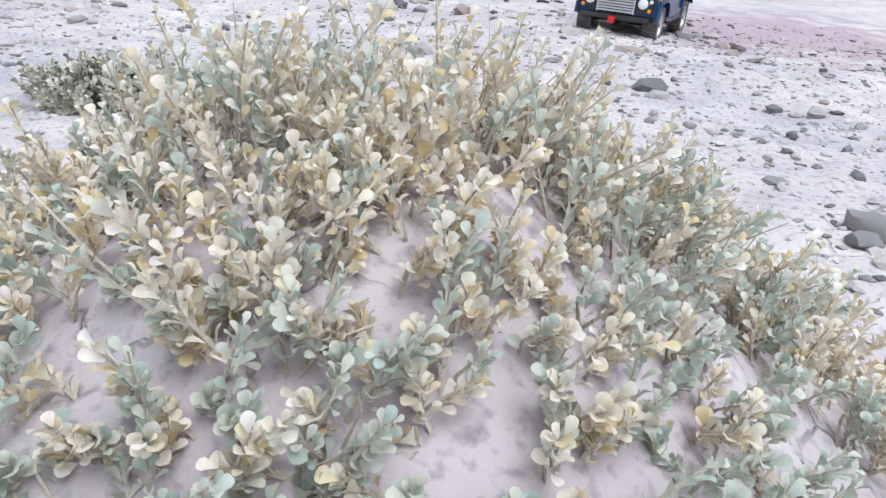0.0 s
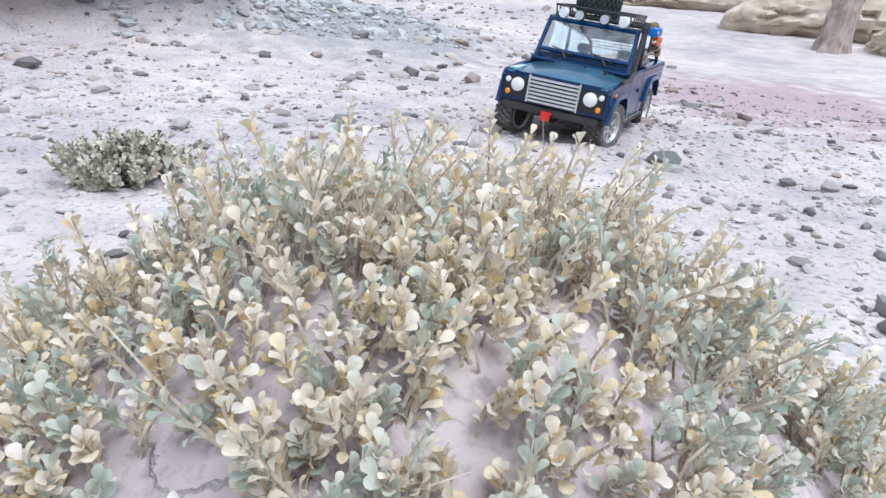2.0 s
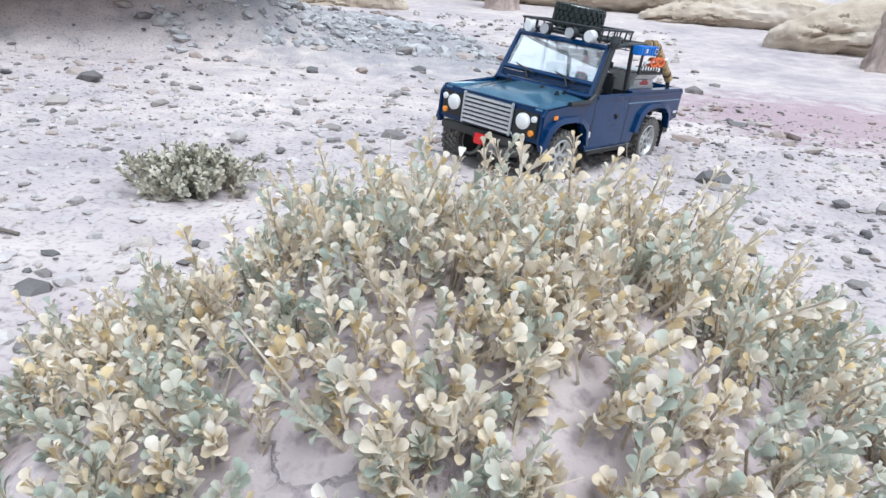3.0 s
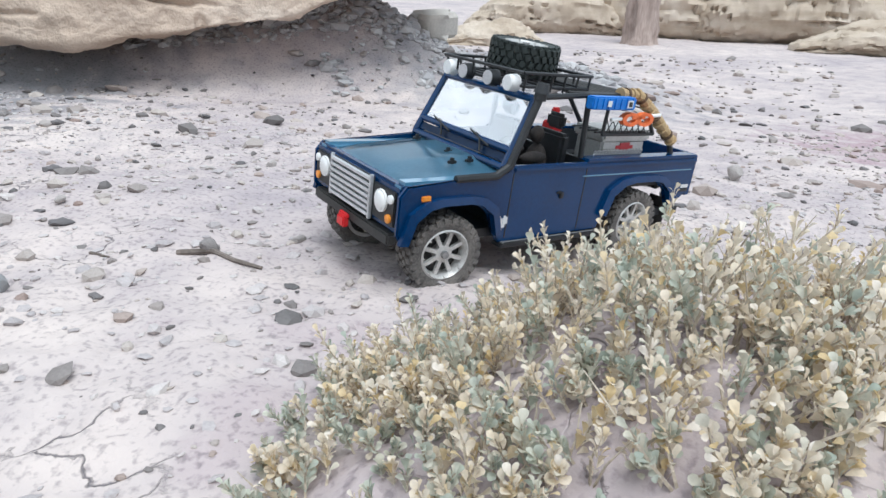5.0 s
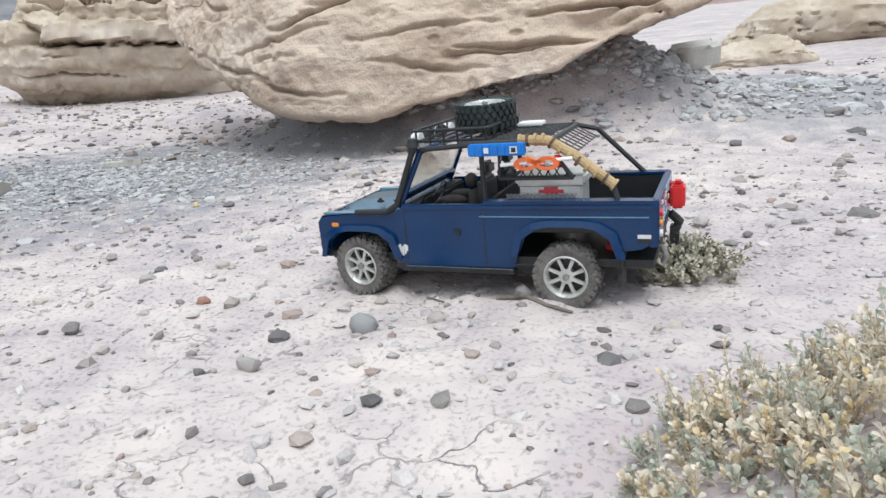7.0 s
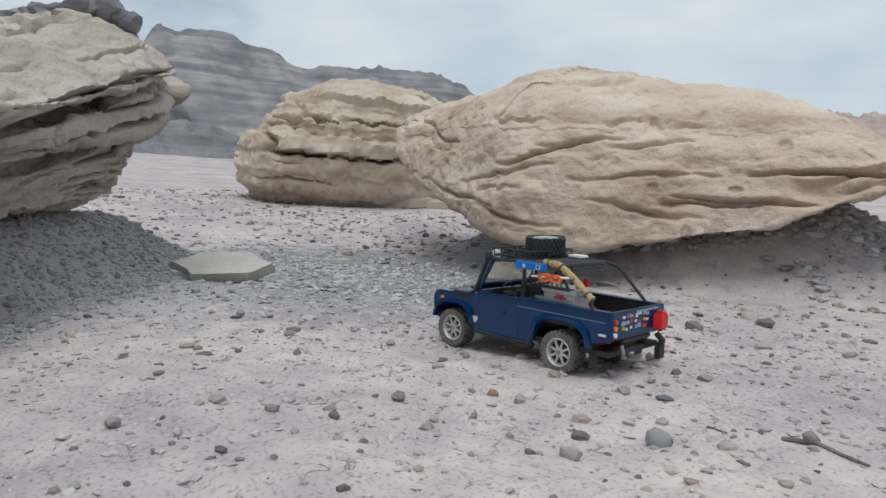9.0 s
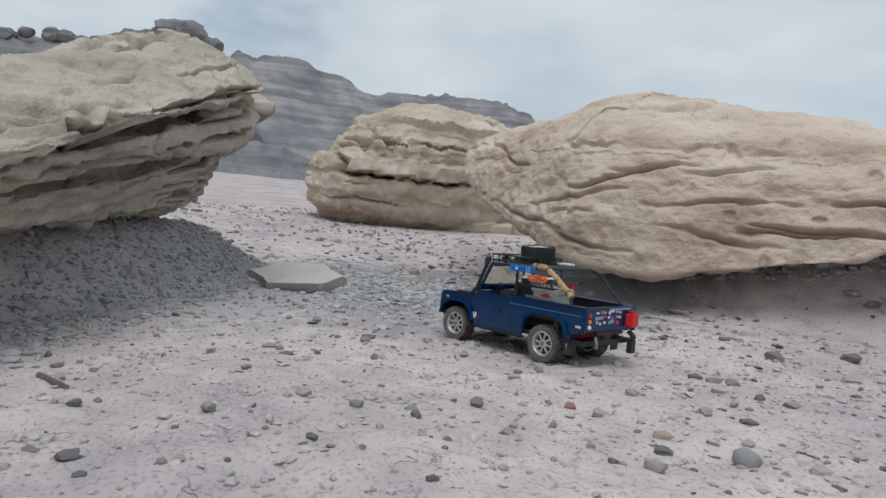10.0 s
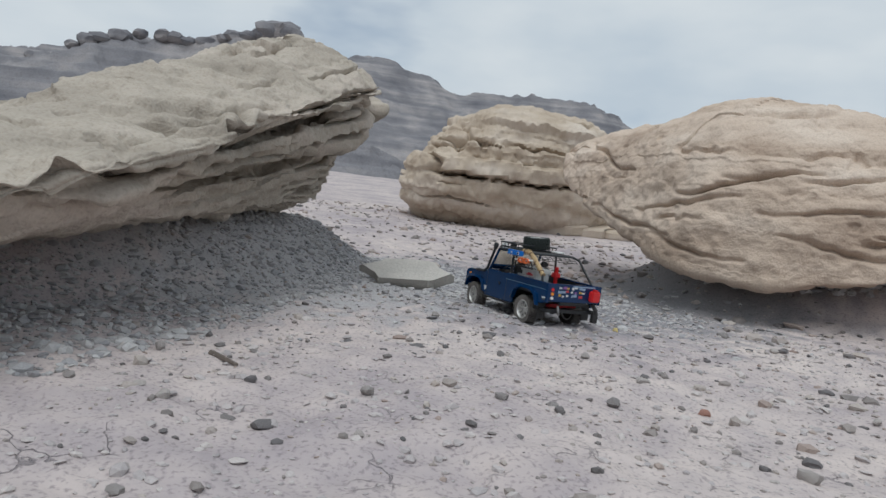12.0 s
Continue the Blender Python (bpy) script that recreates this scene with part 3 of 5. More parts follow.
overhang("boulder", RIGHT_FRONT,
         ([(0, 0.74), (0.5, 0.60), (1.0, 0.40), (1.55, 0.29), (1.85, 0.22), (2.1, 0.19), (2.45, 0.25), (2.8, 0.31), (3.0, 0.40), (3.3, 0.47)],
          [(0, 0.78), (0.45, 0.58), (1.1, 0.375), (1.55, 0.265), (1.85, 0.195), (2.1, 0.165), (2.45, 0.22), (2.8, 0.28), (3.05, 0.39), (3.3, 0.46)],
          [(0, 0.93), (0.3, 0.985), (0.9, 0.975), (1.6, 0.955), (2.0, 0.93), (2.4, 0.885), (2.7, 0.85), (2.95, 0.79), (3.15, 0.68), (3.3, 0.52)]),
         [(0.50, 0, 0.3), (0.24, 0, 0.3), (0.03, 1, -0.015), (0.0, 1, 0.04), (0.03, 1, 0.30), (0.07, 1, 0.55), (0.22, 1, 0.84), (0.48, 1, 1.0), (0.85, 1, 0.9), (1.05, 1, 0.5), (0.9, 0, 0.5)],
         (10.0, 2.6, -2.3, 2.4), 1.0, ROCK_WARM, "broad tan sandstone boulder overhanging a hollow, cracked and pitted", (0.06, -0.09, 1), 0.14, 0.020, 0.045, (620, 560), 3, 0.7, 0.6,
         [((-2.31, 1.49, 0.495), (-2.12, 1.58, 0.57), 0.055), ((-2.14, 1.58, 0.565), (-1.98, 1.64, 0.585), 0.04), ((-3.55, 1.70, 0.82), (-2.86, 1.54, 0.62), 0.05), ((-1.94, 1.66, 0.345), (-1.73, 1.82, 0.29), 0.04),
          ((-1.72, 1.88, 0.37), (-1.46, 2.03, 0.375), 0.06), ((-2.34, 1.78, 0.85), (-2.05, 1.92, 0.86), 0.035), ((-2.60, 1.50, 0.42), (-2.21, 1.51, 0.485), 0.035), ((-3.05, 1.54, 0.44), (-2.45, 1.47, 0.32), 0.04),
          ((-2.45, 1.47, 0.31), (-2.15, 1.50, 0.24), 0.035), ((-1.94, 1.72, 0.56), (-1.80, 1.82, 0.59), 0.035), ((-1.80, 1.84, 0.345), (-1.42, 2.08, 0.37), 0.05), ((-1.48, 2.04, 0.48), (-1.08, 2.26, 0.49), 0.07), ((-2.0, 1.62, 0.43), (-1.70, 1.86, 0.46), 0.03)])
overhang("boulder", LEFT_FRONT,
         ([(0, 0.13), (0.6, 0.155), (0.9, 0.165), (1.42, 0.175), (1.74, 0.21), (2.2, 0.24), (2.5, 0.33), (2.9, 0.45)],
          [(0, 0.17), (0.36, 0.234), (0.63, 0.305), (0.94, 0.386), (1.23, 0.477), (1.73, 0.626), (2.0, 0.715), (2.3, 0.74), (2.9, 0.66)],
          [(0, 0.21), (0.4, 0.29), (0.75, 0.375), (0.9, 0.455), (1.17, 0.578), (1.43, 0.694), (1.93, 0.874), (2.3, 0.93), (2.9, 0.88)]),
         [(0.62, 0, 0.0), (0.34, 0, 0.0), (0.24, 0, 0.10), (0.19, 0, 0.14), (0.15, 0, 0.42), (0.20, 0, 0.52), (0.08, 0, 0.58), (0.06, 0, 0.80), (0.11, 0, 0.88), (0.01, 0, 0.94), (0.0, 1, 0.0), (0.03, 1, 0.25), (0.15, 1, 0.68), (0.32, 1, 1.0), (0.48, 1, 0.72), (0.66, 0, 0.85), (0.8, 0, 0.5), (0.78, 0, 0.1)],
         (4.0, 2.2, -2.4, -0.8), 1.0, ROCK_GREY, "grey-tan sandstone boulder with deep bedding ledges, propped on rubble", (0.27, -0.05, 1), 0.075, 0.12, 0.13, (620, 620), 23, 0.45, 0.75,
         [((-1.22, -0.68, 0.31), (-1.46, -0.55, 0.365), 0.06), ((-1.44, -0.56, 0.36), (-1.74, -0.41, 0.445), 0.06), ((-1.28, -0.60, 0.275), (-1.62, -0.42, 0.36), 0.06), ((-1.60, -0.42, 0.36), (-1.95, -0.25, 0.50), 0.07),
          ((-1.33, -0.63, 0.24), (-1.60, -0.50, 0.305), 0.05), ((-1.57, -0.51, 0.30), (-1.86, -0.36, 0.36), 0.05), ((-2.04, -0.23, 0.47), (-2.66, 0.11, 0.69), 0.06), ((-2.19, -0.22, 0.37), (-3.0, 0.22, 0.62), 0.06),
          ((-1.58, -0.53, 0.425), (-2.03, -0.29, 0.545), 0.035)])
FAR_U = np.array((0.364, 0.931))
FAR_C = np.array((-7.0, 2.62))
boulder("boulder", FAR_C, FAR_U, (0.98, 1.45), 0.9, 2.6,
        [(-0.98, 0.66), (-0.85, 0.86), (-0.65, 1.22), (-0.5, 1.36), (0.2, 1.52), (1.1, 1.56), (1.45, 1.4)],
        [(-0.98, 0.5), (-0.75, 0.28), (0, 0.2), (1.45, 0.2)],
        1.7, ROCK_FAR, "layered cream sandstone outcrop with a dark hollow under its cap", (0.05, 0.02, 1), 0.17, 0.17, 0.14, (300, 260), 41)
for k, (az, d, sz, h) in enumerate(((62, 4.6, 0.55, 0.32), (70, 5.2, 0.8, 0.42), (80, 7.0, 1.0, 0.36), (88, 8.2, 1.2, 0.8), (97, 8.2, 1.0, 0.75), (106, 7.8, 1.0, 0.55), (55, 4.4, 0.7, 0.4), (111, 5.6, 0.5, 0.24))):
    px, py = 0.0 + d * math.cos(radians(az)), 0.1 + d * math.sin(radians(az))
    g = float(land(px, py)) - 0.08
    boulder("rock_ledge", (px, py), (-math.sin(radians(az + 8 * (k % 3))), math.cos(radians(az + 8 * (k % 3)))), (sz, sz * 0.9), sz * 0.5, 2.2,
            [(-sz, g + 0.1), (-sz * 0.5, g + h), (sz * 0.4, g + h * 0.9), (sz * 0.9, g + 0.1)], [(-sz, g), (sz, g)],
            0.8, ROCK_FAR, "low weathered sandstone ledge half buried in sand", (0.05, 0.1, 1), 0.07, 0.06, 0.05, (110, 80), 60 + k)


def hill(name, az0, az1, dist, crest, depth, material, label, seed, spike=0.0):
    """A far ridge of badland clay: a curved heightfield with gullies and bedding steps."""
    nu, nv = 320, 90
    az = np.radians(np.linspace(az0, az1, nu))[:, None]
    t = np.linspace(0, 1, nv)[None, :]
    r = dist + depth * t
    x, y = r * np.cos(az), r * np.sin(az)
    el = np.interp(np.degrees(az), *zip(*crest))
    rise = np.clip(t / 0.62, 0, 1)
    rise = rise ** 0.85 * (1 - 0.25 * np.clip((t - 0.62) / 0.38, 0, 1) ** 2)
    z = 0.27 + np.tan(np.radians(el)) * (dist + depth * 0.62) * rise
    p = np.stack([x, y, z], -1).reshape(-1, 3)
    p[:, 2] += (fbm(p, 9 / dist, 5, seed) * 0.022 - np.abs(fbm(p * (1, 1, 0), 16 / dist, 4, seed + 9)) * 0.03) * dist * rise.repeat(nu, 0).ravel() * 0.7
    lay = dist * 0.022
    w = p[:, 2] / lay + 0.3 * fbm(p, 6 / dist, 3, seed + 3)
    p[:, 2] += lay * 0.55 * (step(w - np.floor(w), 0.3, 0.95) - (w - np.floor(w)))
    base = land(p[:, 0], p[:, 1])
    p[:, 2] = np.where(t.repeat(nu, 0).ravel() < 0.02, base - 1.0, np.maximum(p[:, 2], base - 1.0))
    return tagged(sheet(name, p, nu, nv, False, material), label, "hill", kind="structure")


hill("hill_far", 118, 214, 70, [(118, 6.5), (135, 9.0), (145.6, 10.3), (147.6, 11.1), (153.6, 11.7), (159.4, 11.2), (164.2, 12.7), (167.5, 13.4), (171.0, 13.0), (172.6, 11.6), (185, 11), (214, 6)], 45, HILL, "grey banded badland hill", 5)
hill("hill_near", 168, 222, 34, [(165, 1.0), (173.0, 13.2), (175.9, 14.3), (179.4, 13.0), (182.3, 12.0), (185.6, 12.1), (187.5, 11.6), (189.4, 10.8), (191.8, 9.5), (194.5, 8.2), (222, 5.0)], 18, HILL, "grey clay slope strewn with blocks and scrub", 15)
hill("hill_red", 92, 128, 60, [(92, 4.0), (100, 6), (108, 7.2), (116, 8.6), (122, 8.0), (128, 6)], 40, HILL_RED, "pink and cream banded badland hill", 25)
hill("hill_low", 160, 180, 26, [(160, 3.2), (165, 5.0), (172, 6.4), (176, 6.6), (180, 4)], 9, HILL, "low banded clay hummock below the hill", 35)
hill("hill_side", 40, 96, 55, [(40, 4), (60, 5), (75, 4.5), (96, 4.0)], 40, HILL_RED, "pale banded badland slope", 45)

# ---- stones ----


def stone_mesh(name, material, seed, squash=0.62, rough=0.22, level=2):
    bm = bmesh.new()
    bmesh.ops.create_icosphere(bm, subdivisions=level, radius=1)
    v = np.array([a.co for a in bm.verts])
    d = 1 + rough * fbm(v + seed * 3.7, 1.1, 3, seed)
    cut = vnoise(v + seed, 0.9, seed + 5)
    d -= 0.22 * step(cut, 0.1, 0.5)
    for a, k in zip(bm.verts, d):
        a.co = a.co * float(k)
        a.co.z *= squash
    me = bpy.data.meshes.new(name)
    bm.to_mesh(me)
    bm.free()
    me.materials.append(material)
    me.polygons.foreach_set("use_smooth", [True] * len(me.polygons))
    me.set_sharp_from_angle(angle=radians(40))
    return me


def height_at(x, y):
    hit, place, _, _ = ground.ray_cast(Vector((x, y, 5)), Vector((0, 0, -1)))
    return place.z if hit else float(land(x, y))


STONES = [stone_mesh("stone", PEBBLE, k, (0.55, 0.7, 0.45, 0.8, 0.6, 0.35)[k], 0.34) for k in range(6)]


def stone(me, x, y, r, label, squash=1.0, turn=0.0, category="stone", sink=0.42):
    ob = tagged(new("stone", me), label, category, "stones on the sand")
    low = min(v.co.z for v in me.vertices)
    ob.matrix_basis = pose(x, y, height_at(x, y) - low * r * squash - sink * r * squash, 0, 0, turn) @ Matrix.Diagonal((r, r * (0.75 + 0.2 * math.cos(turn)), r * squash, 1))
    return ob


HILL_BLOCK = [stone_mesh("block", HILL, 70 + k, 0.8, 0.3) for k in range(4)]
for k, (az, el, r) in enumerate(((193.0, 8.7, 0.5), (190.6, 10.1, 0.45), (189.7, 10.5, 0.7), (188.9, 10.9, 0.6), (187.6, 11.4, 0.7), (186.2, 11.9, 0.5), (184.6, 12.0, 0.6), (183.6, 12.0, 0.7), (182.9, 11.9, 0.6), (181.4, 12.1, 0.8),
                                 (180.2, 12.6, 0.5), (179.2, 13.0, 0.7), (178.3, 13.2, 0.6), (177.4, 13.6, 0.6), (176.6, 13.9, 0.9), (175.8, 14.0, 1.2), (174.9, 13.8, 1.0), (174.1, 13.4, 0.8), (173.4, 13.1, 0.9))):
    ob = tagged(new("block", HILL_BLOCK[k % 4]), "weathered grey block on the skyline of the hill", "rock")
    ob.matrix_basis = pose(45.2 * math.cos(radians(az)), 45.2 * math.sin(radians(az)), 0.1 + 45.2 * math.tan(radians(el)), 0, 0, 77 * k) @ Matrix.Diagonal((r, r, r * 0.95, 1))

GREY_STONE, RED_STONE, YELLOW_STONE = stone_mesh("stone", PEBBLE_GREY, 11, 0.8, 0.15), stone_mesh("stone", PEBBLE_RED, 12, 0.8), stone_mesh("stone", PEBBLE_YELLOW, 13, 0.85, 0.12)
stone(GREY_STONE, -0.691, 0.441, 0.018, "smooth grey upright stone on the sand", 1.15, 20)
stone(RED_STONE, -0.98, 0.378, 0.012, "reddish angular stone on the sand", 1.0, 60)
stone(YELLOW_STONE, -1.745, 0.742, 0.012, "pale yellow rounded stone on the sand", 1.0, 10)
STONES_NEAR = [(-1.124, -0.586, 0.0126), (-1.142, -0.524, 0.0109), (-1.079, -0.498, 0.0103), (-1.128, -0.348, 0.009), (-0.98, -0.384, 0.0124), (-1.063, -0.183, 0.0113), (-1.167, -0.256, 0.0085), (-1.014, -0.122, 0.0076), (-0.986, 0.087, 0.0108), (-1.006, 0.01, 0.0097), (-1.172, 0.057, 0.0092), (-1.364, 0.39, 0.0105), (-1.115, 0.356, 0.0157), (-1.103, 0.676, 0.0104), (-1.11, 0.826, 0.0169), (-0.709, 0.295, 0.0135), (-0.892, 0.64, 0.0094), (-0.88, -0.239, 0.0071), (-0.885, -0.334, 0.0084), (-0.846, -0.04, 0.0097), (-0.737, -0.492, 0.0104), (-0.772, -0.489, 0.0078), (-1.901, -0.036, 0.0143), (-1.343, -0.483, 0.0119)]
STONES_MID = [(-1.463, -0.645, 0.0167), (-1.49, -0.117, 0.0148), (-1.775, 1.182, 0.026), (-1.497, 1.098, 0.0126), (-1.132, -0.119, 0.0075), (-0.952, 0.082, 0.0095), (-0.93, 0.277, 0.0057), (-0.724, 0.323, 0.0109), (-0.699, 0.352, 0.0061), (-0.738, 0.253, 0.0066), (-0.703, 0.232, 0.0063), (-0.999, 0.208, 0.0119), (-1.637, 0.628, 0.0148), (-4.293, 0.962, 0.026), (-2.101, 1.03, 0.0179), (-0.857, 2.081, 0.0178), (-0.408, 1.144, 0.0132), (-0.896, 0.674, 0.0092), (-1.364, 0.736, 0.0103), (-1.789, 1.211, 0.0217), (-1.489, 1.124, 0.0155), (-0.162, 1.171, 0.014), (-0.123, 1.195, 0.0143), (-0.039, 1.501, 0.023)]
STONES_FAR = [(-0.132, 1.429, 0.0122), (-0.202, 1.851, 0.0127), (0.194, 1.088, 0.0118), (0.237, 1.046, 0.0081), (0.301, 1.056, 0.01), (0.368, 1.048, 0.0085), (0.335, 0.962, 0.01), (0.333, 0.901, 0.0072), (0.229, 0.752, 0.0069), (0.319, 0.692, 0.0124), (0.274, 0.606, 0.0097), (0.453, 1.221, 0.0142), (0.462, 1.096, 0.0073), (0.321, 0.775, 0.0062), (-1.109, 1.699, 0.0117), (-0.847, 1.071, 0.0111), (-0.836, 1.979, 0.0141), (-0.457, 1.046, 0.0081), (-1.165, 0.398, 0.017), (-1.42, 0.012, 0.019), (0.211, 1.193, 0.019), (0.333, 0.722, 0.02), (-1.131, 1.735, 0.02), (-0.582, 0.62, 0.013)]
STONES_SIDE = [(-0.764, 0.367, 0.015)]
for k, (x, y, r) in enumerate(STONES_NEAR + STONES_MID + STONES_FAR + STONES_SIDE):
    stone(STONES[k * 5 % 6], x, y, r, "dark grey weathered stone on the sand", 1.0, 40 * k + 300 * x)
for k in range(100):
    x, y = (RNG.uniform(-2.2, -0.5), RNG.uniform(-0.5, 1.2)) if k < 45 else (RNG.uniform(-1.6, 0.75), RNG.uniform(0.6, 1.9))
    if mound_height(x, y) > 0.004 or math.hypot(x + 0.1, y + 0.1) < 0.2:
        continue
    r = float(np.clip(RNG.lognormal(-4.75, 0.38), 0.005, 0.015))
    stone(STONES[k % 6], x, y, r, "small weathered stone on the sand", RNG.uniform(0.6, 1.0), RNG.uniform(0, 360))


def scatter(name, count, place, size, material, label, category, flat=0.5):
    """Uncountable chips, joined: place() gives x and y."""
    g = 1.618
    base = np.array([(-1, g, 0), (1, g, 0), (-1, -g, 0), (1, -g, 0), (0, -1, g), (0, 1, g), (0, -1, -g), (0, 1, -g), (g, 0, -1), (g, 0, 1), (-g, 0, -1), (-g, 0, 1)]) / 1.9
    tri = np.array([(0, 11, 5), (0, 5, 1), (0, 1, 7), (0, 7, 10), (0, 10, 11), (1, 5, 9), (5, 11, 4), (11, 10, 2), (10, 7, 6), (7, 1, 8),
                    (3, 9, 4), (3, 4, 2), (3, 2, 6), (3, 6, 8), (3, 8, 9), (4, 9, 5), (2, 4, 11), (6, 2, 10), (8, 6, 7), (9, 8, 1)])
    verts, faces = [], []
    for k in range(count):
        x, y = place()
        if mound_height(x, y) > 0.003:
            continue
        r = size * float(np.clip(RNG.lognormal(0, 0.55), 0.35, 3.2))
        v = base * RNG.uniform(0.65, 1.15, (12, 1)) * (1, RNG.uniform(0.5, 1), flat * RNG.uniform(0.5, 1.3))
        a, tl = RNG.uniform(0, 6.28), RNG.uniform(-0.5, 0.5)
        rot = np.array(Matrix.Rotation(a, 3, "Z") @ Matrix.Rotation(tl, 3, "X"))
        v = (v * r) @ rot.T + (x, y, height_at(x, y) + 0.1 * r)
        faces += (tri + len(verts)).tolist()
        verts += v.tolist()
    return tagged(new(name, soup(name, verts, faces, material)), label, category, kind="stuff")


PEBBLE_MIX = leaf_surface("gravel_mix", [(0.10, 0.095, 0.095), (0.20, 0.18, 0.17), (0.33, 0.29, 0.265), (0.45, 0.40, 0.36), (0.27, 0.20, 0.17)])
CLOD = leaf_surface("sand_clods", [(0.36, 0.33, 0.325), (0.45, 0.41, 0.40), (0.52, 0.475, 0.45)])
scatter("sand_clods", 7000, lambda: (RNG.uniform(-2.4, 0.6), RNG.uniform(-0.6, 1.5)), 0.0045, CLOD, "small crumbled clods of dry silt", "clods", 0.45)
scatter("gravel", 1500, lambda: (RNG.uniform(-2.4, 0.7), RNG.uniform(-0.55, 1.9)), 0.0065, PEBBLE_MIX, "small dark stones too many to count", "gravel", 0.6)
scatter("gravel", 3600, lambda: (RNG.uniform(-2.9, 0.9), RNG.uniform(-0.8, 2.2)), 0.0032, PEBBLE_MIX, "fine scattered gravel and chips on the sand", "gravel")
scatter("gravel", 1500, lambda: (RNG.uniform(0.1, 1.0), RNG.uniform(0.4, 2.6)), 0.0045, PEBBLE_MIX, "scattered dark gravel on the sand", "gravel")
scatter("gravel", 1600, lambda: (RNG.uniform(-8.0, -2.9), RNG.uniform(-0.5, 3.0)), 0.013, PEBBLE_MIX, "scattered stones on the far plain", "gravel")
scatter("gravel", 2200, lambda: (RNG.uniform(-5.5, 0.5), RNG.uniform(1.2, 5.5)), 0.014, PEBBLE_MIX, "coarse gravel on the far sand", "gravel")


def near_axis(c, u, lo, hi, o0, o1):
    s, o = RNG.uniform(lo, hi), RNG.uniform(o0, o1)
    return c[0] + s * u[0] + o * abs(u[1]), c[1] + s * u[1] + o * abs(u[0]) * (1 if u[0] < 0 else -1) * (-1 if u[0] > 0 and o < 0 else 1)


def on_bank(t0, t1, q0, q1):
    t, q = RNG.uniform(t0, t1), RNG.uniform(q0, q1)
    return BANK_A[0] + t * BANK_V[0] - q * BANK_V[1], BANK_A[1] + t * BANK_V[1] + q * BANK_V[0]


RUBBLE_MIX = leaf_surface("rubble_mix", [(0.27, 0.265, 0.27), (0.38, 0.37, 0.37), (0.49, 0.475, 0.465), (0.33, 0.315, 0.31)])
scatter("rubble", 9500, lambda: on_bank(-1.7, 0.95, -0.05, 0.62), 0.0062, RUBBLE_MIX, "grey broken rubble banked under the boulder", "rubble", 0.55)
scatter("rubble", 5000, lambda: (RNG.normal(-2.75, 0.45), RNG.normal(0.8, 0.38)), 0.0075, RUBBLE_MIX, "grey stony wash between the boulders", "rubble", 0.5)
scatter("rubble", 1800, lambda: near_axis(RIGHT_C, RIGHT_U, 0.6, 1.9, -0.8, 0.5), 0.013, RUBBLE_MIX, "grey broken rubble beside the boulder", "rubble", 0.6)


def slab(x, y, length, width, thick, turn, lean, label, z=0.0, material=SLAB):
    bm = bmesh.new()
    n = 12
    rim = [(math.cos(6.283 * k / n) * length / 2 * (1 + 0.24 * math.sin(3.1 * k + x * 9)), math.sin(6.283 * k / n) * width / 2 * (1 + 0.3 * math.sin(2.3 * k + y * 7))) for k in range(n)]
    low, high = [bm.verts.new((a * 0.99, b * 0.99, -thick / 2)) for a, b in rim], [bm.verts.new((a, b, thick / 2 * (1 + 0.3 * math.sin(4 * a)))) for a, b in rim]
    bm.faces.new(high)
    bm.faces.new(low[::-1])
    for k in range(n):
        bm.faces.new((low[k], low[(k + 1) % n], high[(k + 1) % n], high[k]))
    bmesh.ops.bevel(bm, geom=list(bm.edges), offset=thick * 0.18, segments=1, affect="EDGES")
    ob = part("stone_slab", bm, material, None, label)
    ob.matrix_basis = pose(x, y, height_at(x, y) + z, lean, 0, turn)
    return tagged(ob, category="stone slab")


slab(-2.54, 0.33, 0.33, 0.13, 0.045, 61, 38, "pale flat sandstone slab tilted against the rubble", 0.05)
slab(-2.75, 0.44, 0.16, 0.09, 0.02, 30, -4, "small pale flat stone lying on the sand", 0.008)
slab(-3.05, 1.05, 0.16, 0.10, 0.03, 70, -6, "small pale flat stone lying on the wash", 0.012)
slab(-1.27, 2.70, 0.20, 0.13, 0.10, 20, 14, "pale blocky sandstone slab beside the boulder", 0.055)
for k in range(5):
    slab(-6.2 + 0.16 * k, 3.0 + 0.33 * k, 0.75 - 0.06 * k, 0.30, 0.10, 48 + 9 * k, 14, "split sandstone slab leaning in the sand", 0.06, ROCK_FAR)


def stick(points, r, label, material=WOOD, category="stick"):
    bm = bmesh.new()
    rings = []
    for i, p in enumerate(points):
        k = r * (1 - 0.55 * i / (len(points) - 1))
        rings.append([bm.verts.new((p[0] + 0.3 * k * math.sin(2 * j), p[1] + k * math.cos(1.047 * j), p[2] + k * math.sin(1.047 * j))) for j in range(6)])
    for a, b in zip(rings, rings[1:]):
        for j in range(6):
            bm.faces.new((a[j], a[(j + 1) % 6], b[(j + 1) % 6], b[j]))
    bm.faces.new(rings[0][::-1])
    bm.faces.new(rings[-1])
    return tagged(part("stick", bm, material, None, label), category=category)


